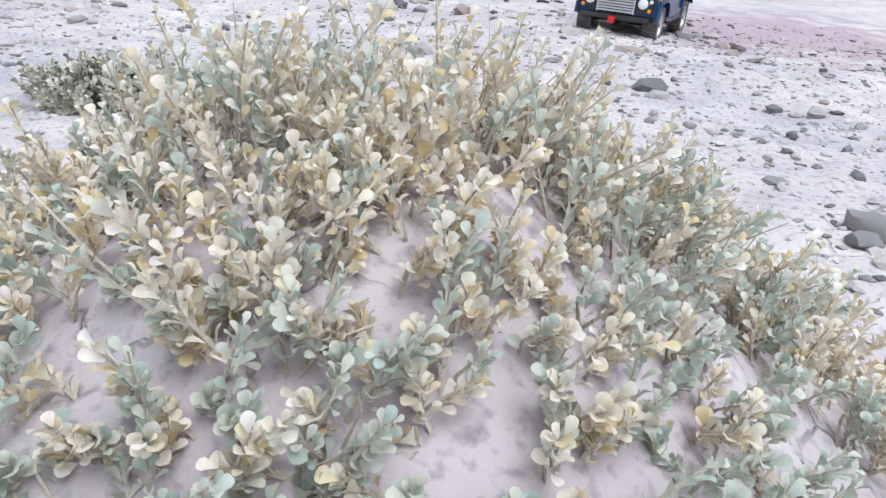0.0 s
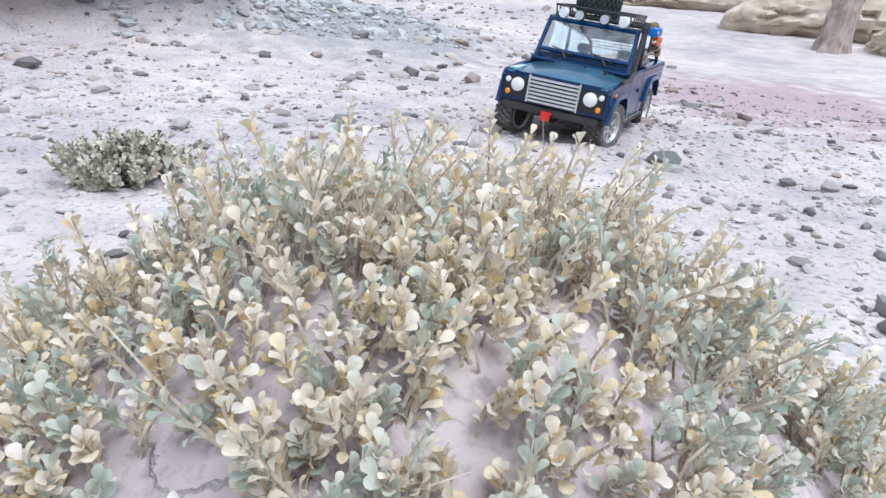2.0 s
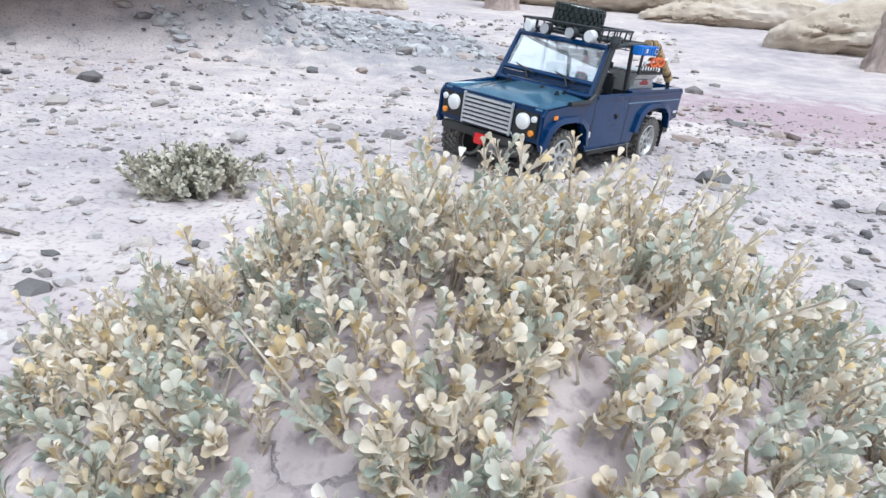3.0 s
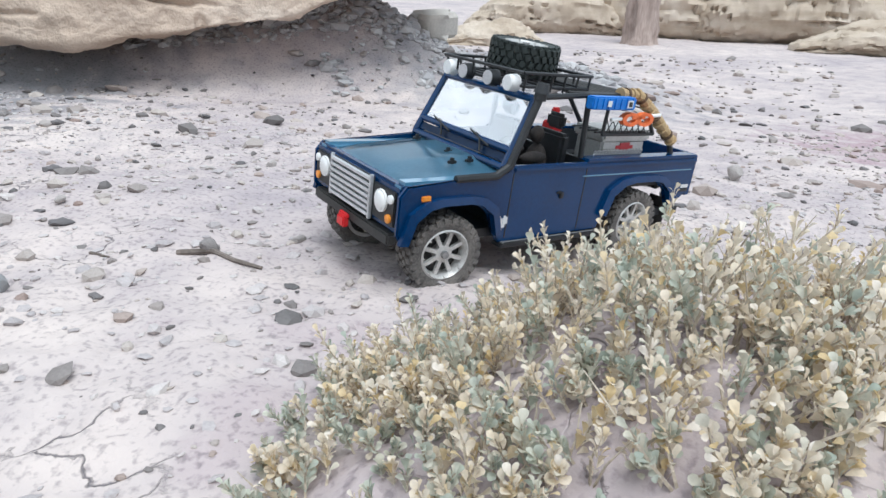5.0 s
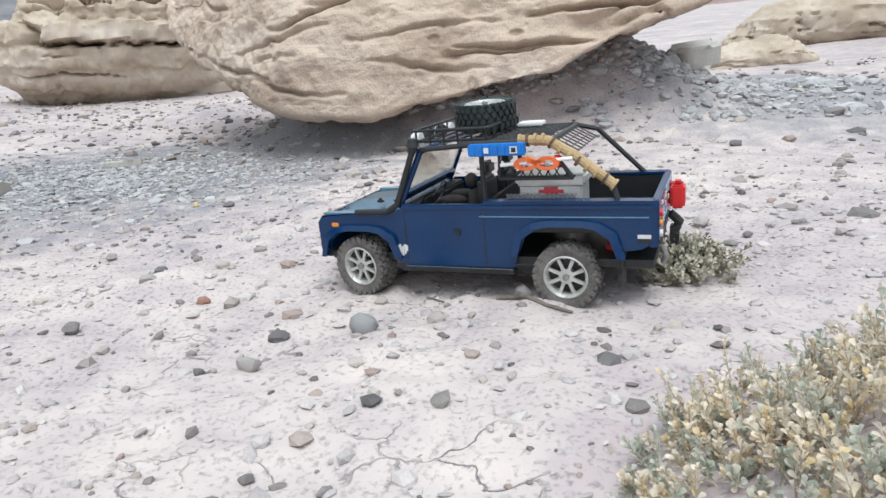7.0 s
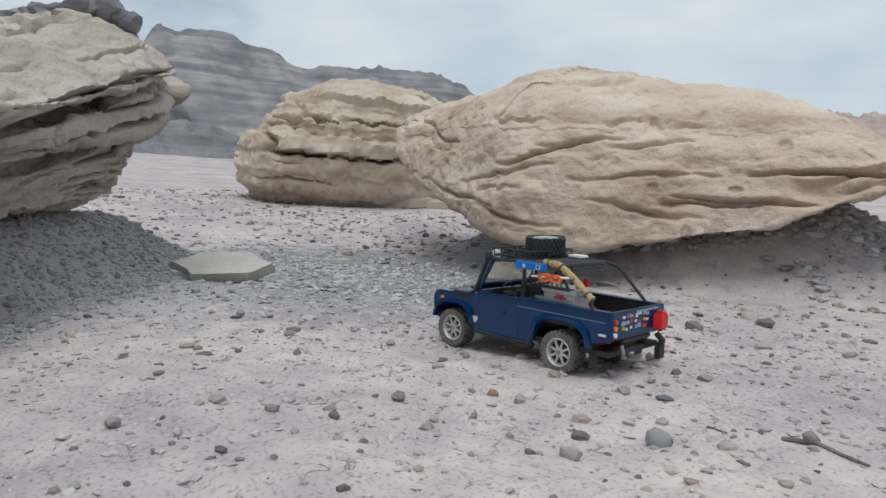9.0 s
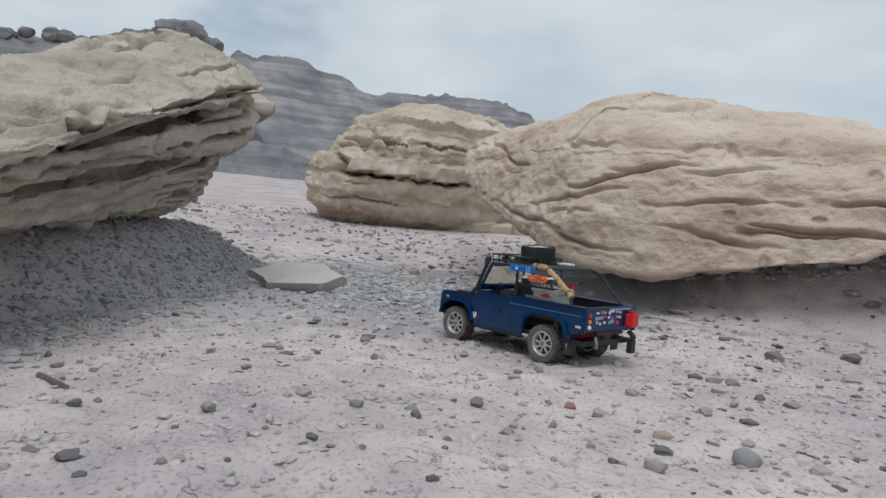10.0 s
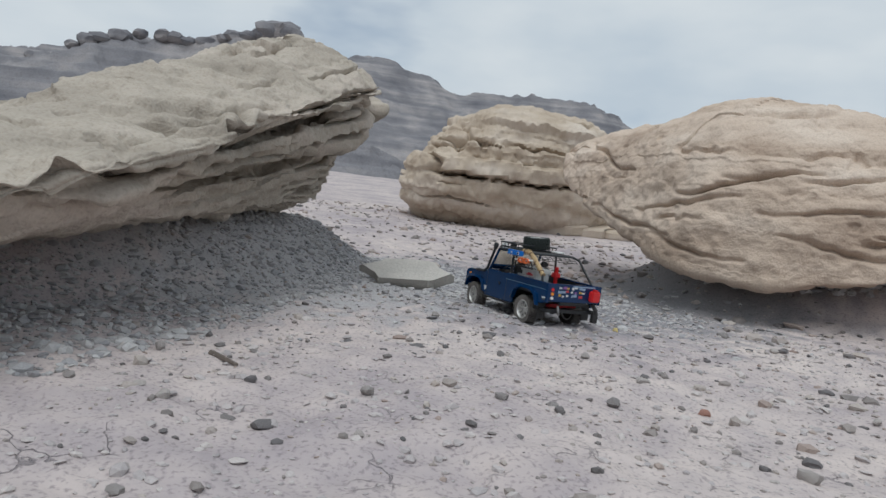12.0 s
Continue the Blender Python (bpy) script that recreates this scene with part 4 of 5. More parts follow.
def trunk(x, y, r, tall, label, seed):
    """A dead trunk with a flared foot and fluted, weathered bark."""
    nu, nv = 26, 40
    f, a = np.linspace(0, 1, nu)[:, None], np.linspace(0, 2 * np.pi, nv, endpoint=False)[None, :]
    rad = r * (0.80 + 0.45 * np.exp(-f * tall / (0.5 * r)) - 0.15 * f) + 0 * a
    flute = 1 + 0.10 * np.sin(7 * a + 2 * f) + 0.05 * np.sin(17 * a - 3 * f)
    p = np.stack([x + rad * flute * np.cos(a) + 0.06 * tall * f * f, y + rad * flute * np.sin(a), float(land(x, y)) - 0.05 + tall * f + 0 * a], -1).reshape(-1, 3)
    p[:, :2] += 0.16 * r * fbm(p, 2.2 / r, 3, seed)[:, None]
    p[:, 2] += np.where(np.repeat(f.ravel(), nv) > 0.93, 0.25 * r * fbm(p, 3 / r, 2, seed + 4), 0)
    return tagged(sheet("dead_trunk", p, nu, nv, True, TRUNK), label, "tree trunk")


TRUNK = surface("weathered_trunk", (0.22, 0.165, 0.14), (0.48, 0.39, 0.34), 0.9, coarse=9, fine=70, bump=0.5, depth=0.01, stretched=(1, 1, 0.15))
trunk(-0.94, 6.54, 0.17, 1.5, "pale weathered trunk standing on the far sand", 3)
trunk(1.50, 4.25, 0.10, 0.34, "broken grey stump among the sandstone ledges", 8)


def lie(points, r, label, material=WOOD):
    return stick([(x, y, height_at(x, y) + r * 0.6) for x, y in points], r, label, material)


lie([(-0.61, 0.60), (-0.575, 0.615), (-0.54, 0.607), (-0.505, 0.612)], 0.004, "grey crooked dead stick on the sand")
lie([(-0.70, 0.56), (-0.665, 0.555)], 0.0022, "thin dry stick on the sand")
lie([(-2.35, 0.52), (-2.28, 0.56), (-2.2, 0.575)], 0.006, "grey driftwood twig on the sand")
lie([(-1.30, -0.40), (-1.255, -0.36)], 0.006, "dark flat splinter of wood on the sand")
lie([(-0.30, 0.47), (-0.285, 0.475)], 0.0022, "short dark twig on the sand")

# ---- shrubs ----


def leaf_verts(l, w):
    """A cupped, pointed oval leaf in its own space: base at the origin, tip along x."""
    rows = ((0.0, 0.14), (0.32, 0.55), (0.66, 1.0), (0.9, 0.8), (1.0, 0.3))
    v = []
    for t, k in rows:
        lift = 0.20 * l * math.sin(t * 2.4)
        v += [(t * l, -k * w / 2, lift + 0.18 * w * k), (t * l, 0, lift), (t * l, k * w / 2, lift + 0.18 * w * k)]
    f = []
    for i in range(4):
        a = 3 * i
        f += [(a, a + 3, a + 4, a + 1), (a + 1, a + 4, a + 5, a + 2)]
    return np.array(v), f


def shrub(name, places, tall, leaf, singles, label, leaf_material, seed, spiky=False, splay=1.2):
    """A shrub of many leafy shoots: stems, joined leaves and, on the near side, single leaves."""
    rng = np.random.default_rng(seed)
    root = new(name)
    root.location = (*places[0][:2], float(land(*places[0][:2])))
    tagged(root, label, "shrub")
    base = np.array(root.location)
    lv, lf = leaf_verts(1.0, 0.68)
    green, straw, sv, sf = ([], []), ([], []), [], []
    kept = [soup("leaf", leaf_verts(1.0, w)[0], lf, LEAF_PIECE, True) for w in (0.58, 0.68, 0.78)]
    made = 0
    for x, y, k in places:
        h = tall * k * rng.uniform(0.65, 1.25)
        foot = np.array((x, y, height_at(x, y) - 0.004))
        lean = rng.normal(0, 0.4, 2) + (np.array((x, y)) - np.array(places[0][:2])) * splay
        axis = np.array((lean[0], lean[1], 1.0))
        axis /= np.linalg.norm(axis)
        tip = foot + axis * h
        side = np.cross(axis, (0.3, 0.5, 0.8))
        side /= np.linalg.norm(side)
        other = np.cross(axis, side)
        r = 0.0009
        n0 = len(sv)
        for q, rr in ((foot, r), (foot + axis * h * 0.5 + side * 0.003, r * 0.8), (tip, r * 0.4)):
            sv += [tuple(q + rr * (side * math.cos(a) + other * math.sin(a))) for a in (0, 2.09, 4.19)]
        for m in (0, 3):
            sf += [(n0 + m + j, n0 + m + (j + 1) % 3, n0 + m + 3 + (j + 1) % 3, n0 + m + 3 + j) for j in range(3)]
        verts, faces = straw if rng.random() < 0.5 + 0.6 * float(vnoise([(x, y, 0)], 9, 17)[0]) + (0.18 if y > MOUND[1] else -0.12) else green
        count = int(rng.integers(14, 20))
        if rng.random() < 0.09:
            # a leafless, bleached twig beside the shoot
            bend = rng.normal(0, 0.4, 3) * (1, 1, 0.2)
            way = axis + bend
            way /= np.linalg.norm(way)
            n0, q1 = len(sv), foot + way * h * 0.6
            q2 = q1 + (way + rng.normal(0, 0.3, 3)) * h * 0.4
            for q, rr in ((foot, 0.0008), (q1, 0.0006), (q2, 0.0003)):
                sv += [tuple(q + rr * (side * math.cos(a) + other * math.sin(a))) for a in (0, 2.09, 4.19)]
            for m in (0, 3):
                sf += [(n0 + m + j, n0 + m + (j + 1) % 3, n0 + m + 3 + (j + 1) % 3, n0 + m + 3 + j) for j in range(3)]
        for j in range(count):
            t = 0.22 + 0.78 * ((j + 0.5) / count) ** 0.7
            a = j * 2.4 + rng.uniform(-0.4, 0.4)
            out = side * math.cos(a) + other * math.sin(a)
            up = rng.uniform(0.3, 1.4) if not spiky else rng.uniform(0.8, 2.0)
            d = out + axis * (up + 0.9 * (t - 0.5))
            d /= np.linalg.norm(d)
            wdir = np.cross(axis, d)
            wdir /= np.linalg.norm(wdir) + 1e-9
            roll = rng.normal(0, 0.35)
            wdir = wdir * math.cos(roll) + np.cross(d, wdir) * math.sin(roll)
            ndir = np.cross(d, wdir)
            ln = leaf * rng.uniform(0.65, 1.25) * (1.15 - 0.4 * abs(t - 0.6))
            at = foot + axis * h * t + out * 0.001
            if made < singles and y < MOUND[1] + 0.02 and rng.random() < 0.09:
                m4 = Matrix([(*(ln * np.array((d[q], wdir[q], ndir[q]))), at[q] - base[q]) for q in range(3)] + [(0, 0, 0, 1)])
                ob = new("leaf", kept[made % 3])
                ob.parent = root
                ob.matrix_basis = m4
                made += 1
                continue
            wide = rng.uniform(0.8, 1.25) if not spiky else 0.45
            g = lv * (ln, ln * wide, ln)
            verts += (g[:, :1] * d + g[:, 1:2] * wdir + g[:, 2:] * ndir + at - base).tolist()
            faces += [tuple(q + len(verts) - 15 for q in fc) for fc in lf]
    for nm, (verts, faces), m in (("leaves", green, leaf_material), ("straw_leaves", straw, LEAF_STRAW if leaf_material is LEAF else leaf_material)):
        if verts:
            crown = new(nm, soup(nm, verts, faces, m, True))
            crown.parent = root
            tagged(crown, kind="stuff")
    stems = new("stem_tangle", soup("stem_tangle", [tuple(np.array(v) - base) for v in sv], sf, TWIG))
    stems.parent = root
    tagged(stems, kind="stuff")
    return root


places = [(MOUND[0], MOUND[1], 1.0)]
while len(places) < 2500:
    a, r = RNG.uniform(0, 6.283), math.sqrt(RNG.uniform(0, 1))
    x, y = MOUND[0] + 0.262 * r * math.cos(a), MOUND[1] + (0.30 if a > 3.1416 else 0.24) * r * math.sin(a)
    bare = float(vnoise([(x, y, 0)], 24, 91)[0])
    if bare < -0.52:
        continue
    if math.hypot(x - 0.04, y - 0.15) < 0.06:
        continue
    places.append((x, y, (1.15 - 0.35 * r) * (1.2 if y > MOUND[1] - 0.05 else 0.9) * RNG.choice((0.55, 0.8, 0.95, 1.1, 1.4))))
shrub("shrub", places, 0.033, 0.0052, 300, "low shrub with grey-green and straw-yellow waxy leaves", LEAF, 5)
small = [(-0.466, 0.832, 1.0)] + [(-0.466 + RNG.normal(0, 0.017), 0.832 + RNG.normal(0, 0.017), RNG.uniform(0.6, 1.05)) for _ in range(260)]
shrub("small_shrub", small, 0.052, 0.0075, 0, "small half-dry spiky shrub on the open sand", DRY_LEAF, 9, False, 17.0)
for k in range(7):
    x, y = -0.06 + RNG.uniform(-0.12, 0.14), 0.45 + RNG.uniform(-0.08, 0.1)
    z = height_at(x, y)
    stick([(x, y, z), (x + 0.004, y + 0.004, z + 0.03), (x + RNG.uniform(-0.012, 0.012), y + 0.006, z + RNG.uniform(0.05, 0.075))], 0.0009, "bleached dry stalk standing in the shrub", TWIG, "stalk")

# ---- the model truck: x ahead, y to its left, z up, origin on the ground between the axles ----
R_WHEEL, AXLE_F, AXLE_R, TRACK = 0.042, 0.151, -0.137, 0.082
SINK = 0.003


def block(bm, x0, x1, y0, y1, z0, z1, bevel=0.0):
    r = bmesh.ops.create_cube(bm, size=1, matrix=Matrix.Translation(((x0 + x1) / 2, (y0 + y1) / 2, (z0 + z1) / 2)) @ Matrix.Diagonal((abs(x1 - x0), abs(y1 - y0), abs(z1 - z0), 1)))
    if bevel:
        edges = {e for v in r["verts"] for e in v.link_edges}
        bmesh.ops.bevel(bm, geom=list(edges), offset=bevel, segments=2, affect="EDGES")
    return bm


def made(*boxes, bevel=0.0):
    bm = bmesh.new()
    for b in boxes:
        block(bm, *b, bevel=bevel)
    return bm


def rod(bm, p, q, r, sides=8, r2=None):
    p, q = Vector(p), Vector(q)
    m = Matrix.Translation((p + q) / 2) @ (q - p).to_track_quat("Z", "Y").to_matrix().to_4x4()
    bmesh.ops.create_cone(bm, cap_ends=True, segments=sides, radius1=r, radius2=r if r2 is None else r2, depth=(q - p).length, matrix=m)


def pipe(points, r, sides=8):
    bm = bmesh.new()
    for a, b in zip(points, points[1:]):
        rod(bm, a, b, r, sides)
    for p in points[1:-1]:
        bmesh.ops.create_uvsphere(bm, u_segments=8, v_segments=6, radius=r, matrix=Matrix.Translation(p))
    return bm


def ring(bm, axis_m, profile, seg=40):
    """A ring swept round the local y axis; profile: (radius, y) pairs, closed."""
    rows = []
    for k in range(seg):
        a = 6.28319 * k / seg
        rows.append([bm.verts.new(axis_m @ Vector((r * math.cos(a), y, r * math.sin(a)))) for r, y in profile])
    for k in range(seg):
        a, b = rows[k], rows[(k + 1) % seg]
        for j in range(len(profile)):
            bm.faces.new((a[j], a[(j + 1) % len(profile)], b[(j + 1) % len(profile)], b[j]))


def panel(outline, y0, y1, bevel=0.0):
    """A plate from an outline in x and z, between y0 and y1."""
    bm = bmesh.new()
    a, b = [bm.verts.new((x, y0, z)) for x, z in outline], [bm.verts.new((x, y1, z)) for x, z in outline]
    caps = [bm.faces.new(a), bm.faces.new(b[::-1])]
    for k in range(len(outline)):
        bm.faces.new((a[k], b[k], b[(k + 1) % len(outline)], a[(k + 1) % len(outline)]))
    if bevel:
        bmesh.ops.bevel(bm, geom=[e for f in caps for e in f.edges], offset=bevel, segments=2, affect="EDGES")
    bmesh.ops.triangulate(bm, faces=[f for f in bm.faces if len(f.verts) > 6])
    return bm


def arch(cx, half, top, low, n=9):
    """A wheel arch from back to front: flat-topped with sloping shoulders."""
    return [(cx - half, low), (cx - half * 0.86, low + (top - low) * 0.62), (cx - half * 0.58, top - 0.003), (cx - half * 0.3, top), (cx + half * 0.3, top), (cx + half * 0.58, top - 0.003), (cx + half * 0.86, low + (top - low) * 0.62), (cx + half, low)]


def build_wheel(spare=False):
    """A knobbly tyre with an alloy rim; its axle along y, the outer face to +y."""
    rubber = SPARE_RUBBER if spare else TYRE
    bm = bmesh.new()
    ring(bm, Matrix.Identity(4), [(0.0275, -0.015), (0.034, -0.0175), (0.0385, -0.0165), (0.0392, -0.010), (0.0392, 0.010), (0.0385, 0.0165), (0.034, 0.0175), (0.0275, 0.015)], 44)
    for k in range(26):
        for row, off in ((-0.0115, 0.0), (-0.0038, 0.5), (0.0038, 0.0), (0.0115, 0.5)):
            a = 6.28319 * (k + off) / 26
            m = Matrix.Rotation(-a, 4, "Y") @ Matrix.Translation((0.0398, row, 0)) @ Matrix.Rotation(0.35 if row > 0 else -0.35, 4, "X") @ Matrix.Diagonal((0.0046, 0.0066, 0.0058, 1))
            bmesh.ops.create_cube(bm, size=1, matrix=m)
        for sgn in (-1, 1):
            m = Matrix.Rotation(-6.28319 * k / 26, 4, "Y") @ Matrix.Translation((0.0378, sgn * 0.0166, 0)) @ Matrix.Diagonal((0.006, 0.0028, 0.0055, 1))
            bmesh.ops.create_cube(bm, size=1, matrix=m)
    wheel = part("spare_wheel" if spare else "wheel", bm, rubber, None, "knobbly black spare tyre" if spare else "dusty knobbly off-road tyre")
    bm = bmesh.new()
    ring(bm, Matrix.Identity(4), [(0.0235, -0.014), (0.0278, -0.015), (0.0278, 0.0152), (0.0262, 0.0162), (0.0235, 0.012)], 40)
    for k in range(8):
        a = 6.28319 * k / 8
        m = Matrix.Rotation(-a, 4, "Y") @ Matrix.Translation((0.0165, 0.0098, 0)) @ Matrix.Diagonal((0.0155, 0.0035, 0.0042, 1))
        bmesh.ops.create_cube(bm, size=1, matrix=m)
        rod(bm, Matrix.Rotation(-a - 0.39, 4, "Y") @ Vector((0.025, 0.013, 0)), Matrix.Rotation(-a - 0.39, 4, "Y") @ Vector((0.025, 0.0168, 0)), 0.0009, 6)
    rod(bm, (0, -0.006, 0), (0, 0.0118, 0), 0.0095, 20)
    part("rim", bm, ALLOY, wheel, "dusty silver eight-spoke alloy rim")
    bm = bmesh.new()
    rod(bm, (0, 0.011, 0), (0, 0.0165, 0), 0.0042, 6)
    part("hub_nut", bm, STEEL, wheel)
    bm = bmesh.new()
    rod(bm, (0, -0.011, 0), (0, 0.002, 0), 0.0236, 24)
    part("brake_drum", bm, DUSTY, wheel)
    return wheel


def build_truck():
    t = tagged(new("model_truck"), "dark blue toy-sized model pickup with roof rack and spare tyre", "model truck")

    def add(name, bm, material, label="", parent=None, smooth=True):
        return part(name, bm, material, parent or t, label, smooth)

    # body sides with wheel arches
    side = [(-0.243, 0.130), (-0.243, 0.084), (-0.226, 0.074)] + [(-0.205, 0.074)] + arch(-0.139, 0.061, 0.103, 0.066)[0:] + [(-0.072, 0.046), (0.082, 0.044)] + arch(0.148, 0.055, 0.094, 0.056) + [(0.208, 0.056), (0.214, 0.066), (0.214, 0.104), (0.206, 0.114), (0.082, 0.121), (0.078, 0.130)]
    for sgn in (1, -1):
        s = add("body_side", panel(side, sgn * 0.0905, sgn * 0.0965, 0.0016), PAINT, "dark blue painted body side")
        for cx, half, top, low in ((-0.139, 0.061, 0.103, 0.064), (0.148, 0.055, 0.094, 0.056)):
            a = arch(cx, half, top, low)
            inner = [(x, z) for x, z in a]
            outer = [(cx + (x - cx) * 1.16, z + (0.0075 if z > low + 0.01 else 0.0)) for x, z in a]
            bm = bmesh.new()
            y0, y1 = sgn * 0.0955, sgn * 0.1035
            rings = [[bm.verts.new((x, y, z)) for x, z in line] for line, y in ((outer, y0), (outer, y1 - sgn * 0.002), (inner, y1), (inner, y0))]
            for p, q in zip(rings, rings[1:] + rings[:1]):
                for k in range(len(p) - 1):
                    bm.faces.new((p[k], p[k + 1], q[k + 1], q[k]))
            for end in (0, -1):
                bm.faces.new([r[end] for r in rings])
            add("wheel_arch", bm, PAINT, "glossy flared wheel arch", s)
        add("belt_moulding", made((-0.243, 0.076, sgn * 0.0955, sgn * 0.0985, 0.1235, 0.128), bevel=0.001), PAINT, "", s)
        add("crease", made((-0.236, -0.03, sgn * 0.096, sgn * 0.0974, 0.1135, 0.1148)), PAINT_HOOD, "pale crease line along the body side", s)
        for x in (0.075, -0.036):
            add("door_seam", made((x, x + 0.0015, sgn * 0.096, sgn * 0.0968, 0.05, 0.122)), BLACK, "", s)
        add("door_handle", made((-0.003, 0.003, sgn * 0.096, sgn * 0.099, 0.090, 0.097), (0.0, 0.008, sgn * 0.096, sgn * 0.0985, 0.0955, 0.098), bevel=0.0008), BLACK, "small black door handle", s)
        add("side_step", made((-0.074, 0.084, sgn * 0.086, sgn * 0.1025, 0.040, 0.0445), (-0.07, 0.08, sgn * 0.1, sgn * 0.1032, 0.0425, 0.0462), bevel=0.001), BLACK, "black ribbed side step")
        add("step_rib", made((-0.07, 0.08, sgn * 0.0965, sgn * 0.0985, 0.0445, 0.0455), (-0.07, 0.08, sgn * 0.0995, sgn * 0.1015, 0.0445, 0.0462)), STEEL, "worn bright rib")
        add("indicator", made((0.179, 0.19, sgn * 0.096, sgn * 0.0985, 0.0985, 0.1045), bevel=0.001), AMBER, "small amber side indicator")
        # a winged badge in plain shapes
        badge = bmesh.new()
        for dx, z0, z1 in ((-0.0065, 0.066, 0.074), (-0.0035, 0.062, 0.0755), (0, 0.0595, 0.0725), (0.0035, 0.062, 0.0755), (0.0065, 0.066, 0.074)):
            block(badge, 0.083 + dx - 0.0014, 0.083 + dx + 0.0014, sgn * 0.0963, sgn * 0.0971, z0, z1)
        add("badge", badge, STICKERS[0], "small white winged badge")
        add("side_sticker", made((-0.238, -0.223, sgn * 0.0963, sgn * 0.0971, 0.089, 0.0935)), STICKERS[0], "white sticker with unreadable writing")
        add("side_sticker", made((-0.238, -0.223, sgn * 0.0963, sgn * 0.0971, 0.084, 0.0882)), BLACK, "black sticker with unreadable writing")
        add("bed_wall", made((-0.238, -0.04, sgn * 0.080, sgn * 0.0902, 0.094, 0.1295), bevel=0.001), BLACK, "black ribbed inside wall of the bed")
        add("bed_rail", made((-0.243, -0.035, sgn * 0.079, sgn * 0.0968, 0.1296, 0.1335), bevel=0.0012), PAINT, "worn blue bed rail")
        for k, x in enumerate((AXLE_R,)):
            add("mudflap", made((-0.206, -0.2035, sgn * 0.066, sgn * 0.094, 0.026, 0.074), bevel=0.0008), DUSTY, "dusty black mudflap")
    # hood: a crowned panel with a raised centre
    bm = bmesh.new()
    nx, ny = 14, 15
    rows = []
    for i in range(nx):
        f = i / (nx - 1)
        x = 0.208 - 0.128 * f
        row = []
        for j in range(ny):
            v = -1 + 2 * j / (ny - 1)
            y = v * (0.079 + 0.012 * f)
            z = 0.1135 + 0.0105 * f ** 0.6 - 0.007 * abs(v) ** 4 + 0.0035 * (1 if abs(v) < 0.52 else 0) * min(1, f * 6) - (0.006 * (1 - min(1, f * 7)) ** 2)
            row.append(bm.verts.new((x, y, z)))
        rows.append(row)
    for a, b in zip(rows, rows[1:]):
        for j in range(ny - 1):
            bm.faces.new((a[j], a[j + 1], b[j + 1], b[j]))
    bmesh.ops.solidify(bm, geom=list(bm.faces), thickness=0.004)
    hood = add("hood", bm, PAINT_HOOD, "dusty blue hood, its sky sheen put into the paint colour")
    for x, y in ((0.105, 0.055), (0.105, 0.015), (0.105, -0.05), (0.13, 0.058)):
        add("hood_clip", made((x - 0.005, x + 0.005, y - 0.0012, y + 0.0012, 0.1245, 0.1275), (x - 0.0016, x + 0.0016, y - 0.0016, y + 0.0016, 0.124, 0.1305)), BLACK, "", hood)
    for sgn in (1, -1):
        add("fender_top", made((0.078, 0.209, sgn * 0.073, sgn * 0.0925, 0.105, 0.1165), bevel=0.004), PAINT_HOOD, "dusty blue fender top, sky sheen put into the paint colour")
    # front
    add("front_panel", made((0.199, 0.2115, -0.0935, 0.0935, 0.064, 0.113), bevel=0.003), PAINT, "dark blue front panel")
    for sgn in (1, -1):
        add("lamp_panel", made((0.2105, 0.2142, sgn * 0.046, sgn * 0.088, 0.071, 0.106), bevel=0.001), BLACK, "black lamp surround")
    g = add("grille", made((0.2105, 0.2150, -0.044, 0.044, 0.066, 0.110), bevel=0.001), BLACK, "black grille opening")
    for k in range(7):
        z = 0.0685 + k * 0.0062
        add("slat", made((0.2140, 0.2185, -0.043, 0.043, z, z + 0.0036), bevel=0.0006), CHROME, "", g)
    for x0 in (-0.0455, 0.0425):
        add("grille_edge", made((0.2140, 0.2182, x0, x0 + 0.003, 0.066, 0.1125), bevel=0.0006), CHROME, "", g)
    for sgn in (1, -1):
        for nm, y, z, r, m in (("headlight", 0.064, 0.092, 0.0115, WHITE), ("side_light", 0.082, 0.098, 0.0045, WHITE), ("front_indicator", 0.080, 0.078, 0.0045, AMBER)):
            bm = bmesh.new()
            rod(bm, (0.212, sgn * y, z), (0.2165, sgn * y, z), r, 20)
            bmesh.ops.create_uvsphere(bm, u_segments=16, v_segments=8, radius=r * 0.86, matrix=Matrix.Translation((0.2162, sgn * y, z)) @ Matrix.Diagonal((0.3, 1, 1, 1)))
            add(nm, bm, m, {"headlight": "round white headlight", "side_light": "small round white lamp", "front_indicator": "small round amber lamp"}[nm])
    add("front_bumper", made((0.204, 0.2165, -0.084, 0.084, 0.050, 0.0625), bevel=0.002), DUSTY, "dusty black front bumper")
    add("winch_hook", made((0.216, 0.2235, -0.012, 0.004, 0.0425, 0.0545), (0.216, 0.2205, -0.014, 0.006, 0.0525, 0.0575), bevel=0.0015), RED, "red winch hook")
    # windscreen
    base, head = (0.084, 0.126), (0.050, 0.197)
    frame_bm = bmesh.new()
    for y in (-0.086, 0.086):
        rod(frame_bm, (base[0], y * 1.02, base[1]), (head[0], y * 0.95, head[1]), 0.0042, 8)
    for (x, z), k in ((base, 1.0), (head, 0.95), ((0.0755, 0.1435), 0.985)):
        rod(frame_bm, (x, -0.087 * k, z), (x, 0.087 * k, z), 0.0042, 8)
    screen = add("windscreen", frame_bm, PAINT, "blue windscreen frame")
    v = [(0.0815, -0.084, 0.131), (0.0815, 0.084, 0.131), (0.0775, 0.083, 0.139), (0.0775, -0.083, 0.139)]
    cowl = bmesh.new()
    f = cowl.faces.new([cowl.verts.new(a) for a in v])
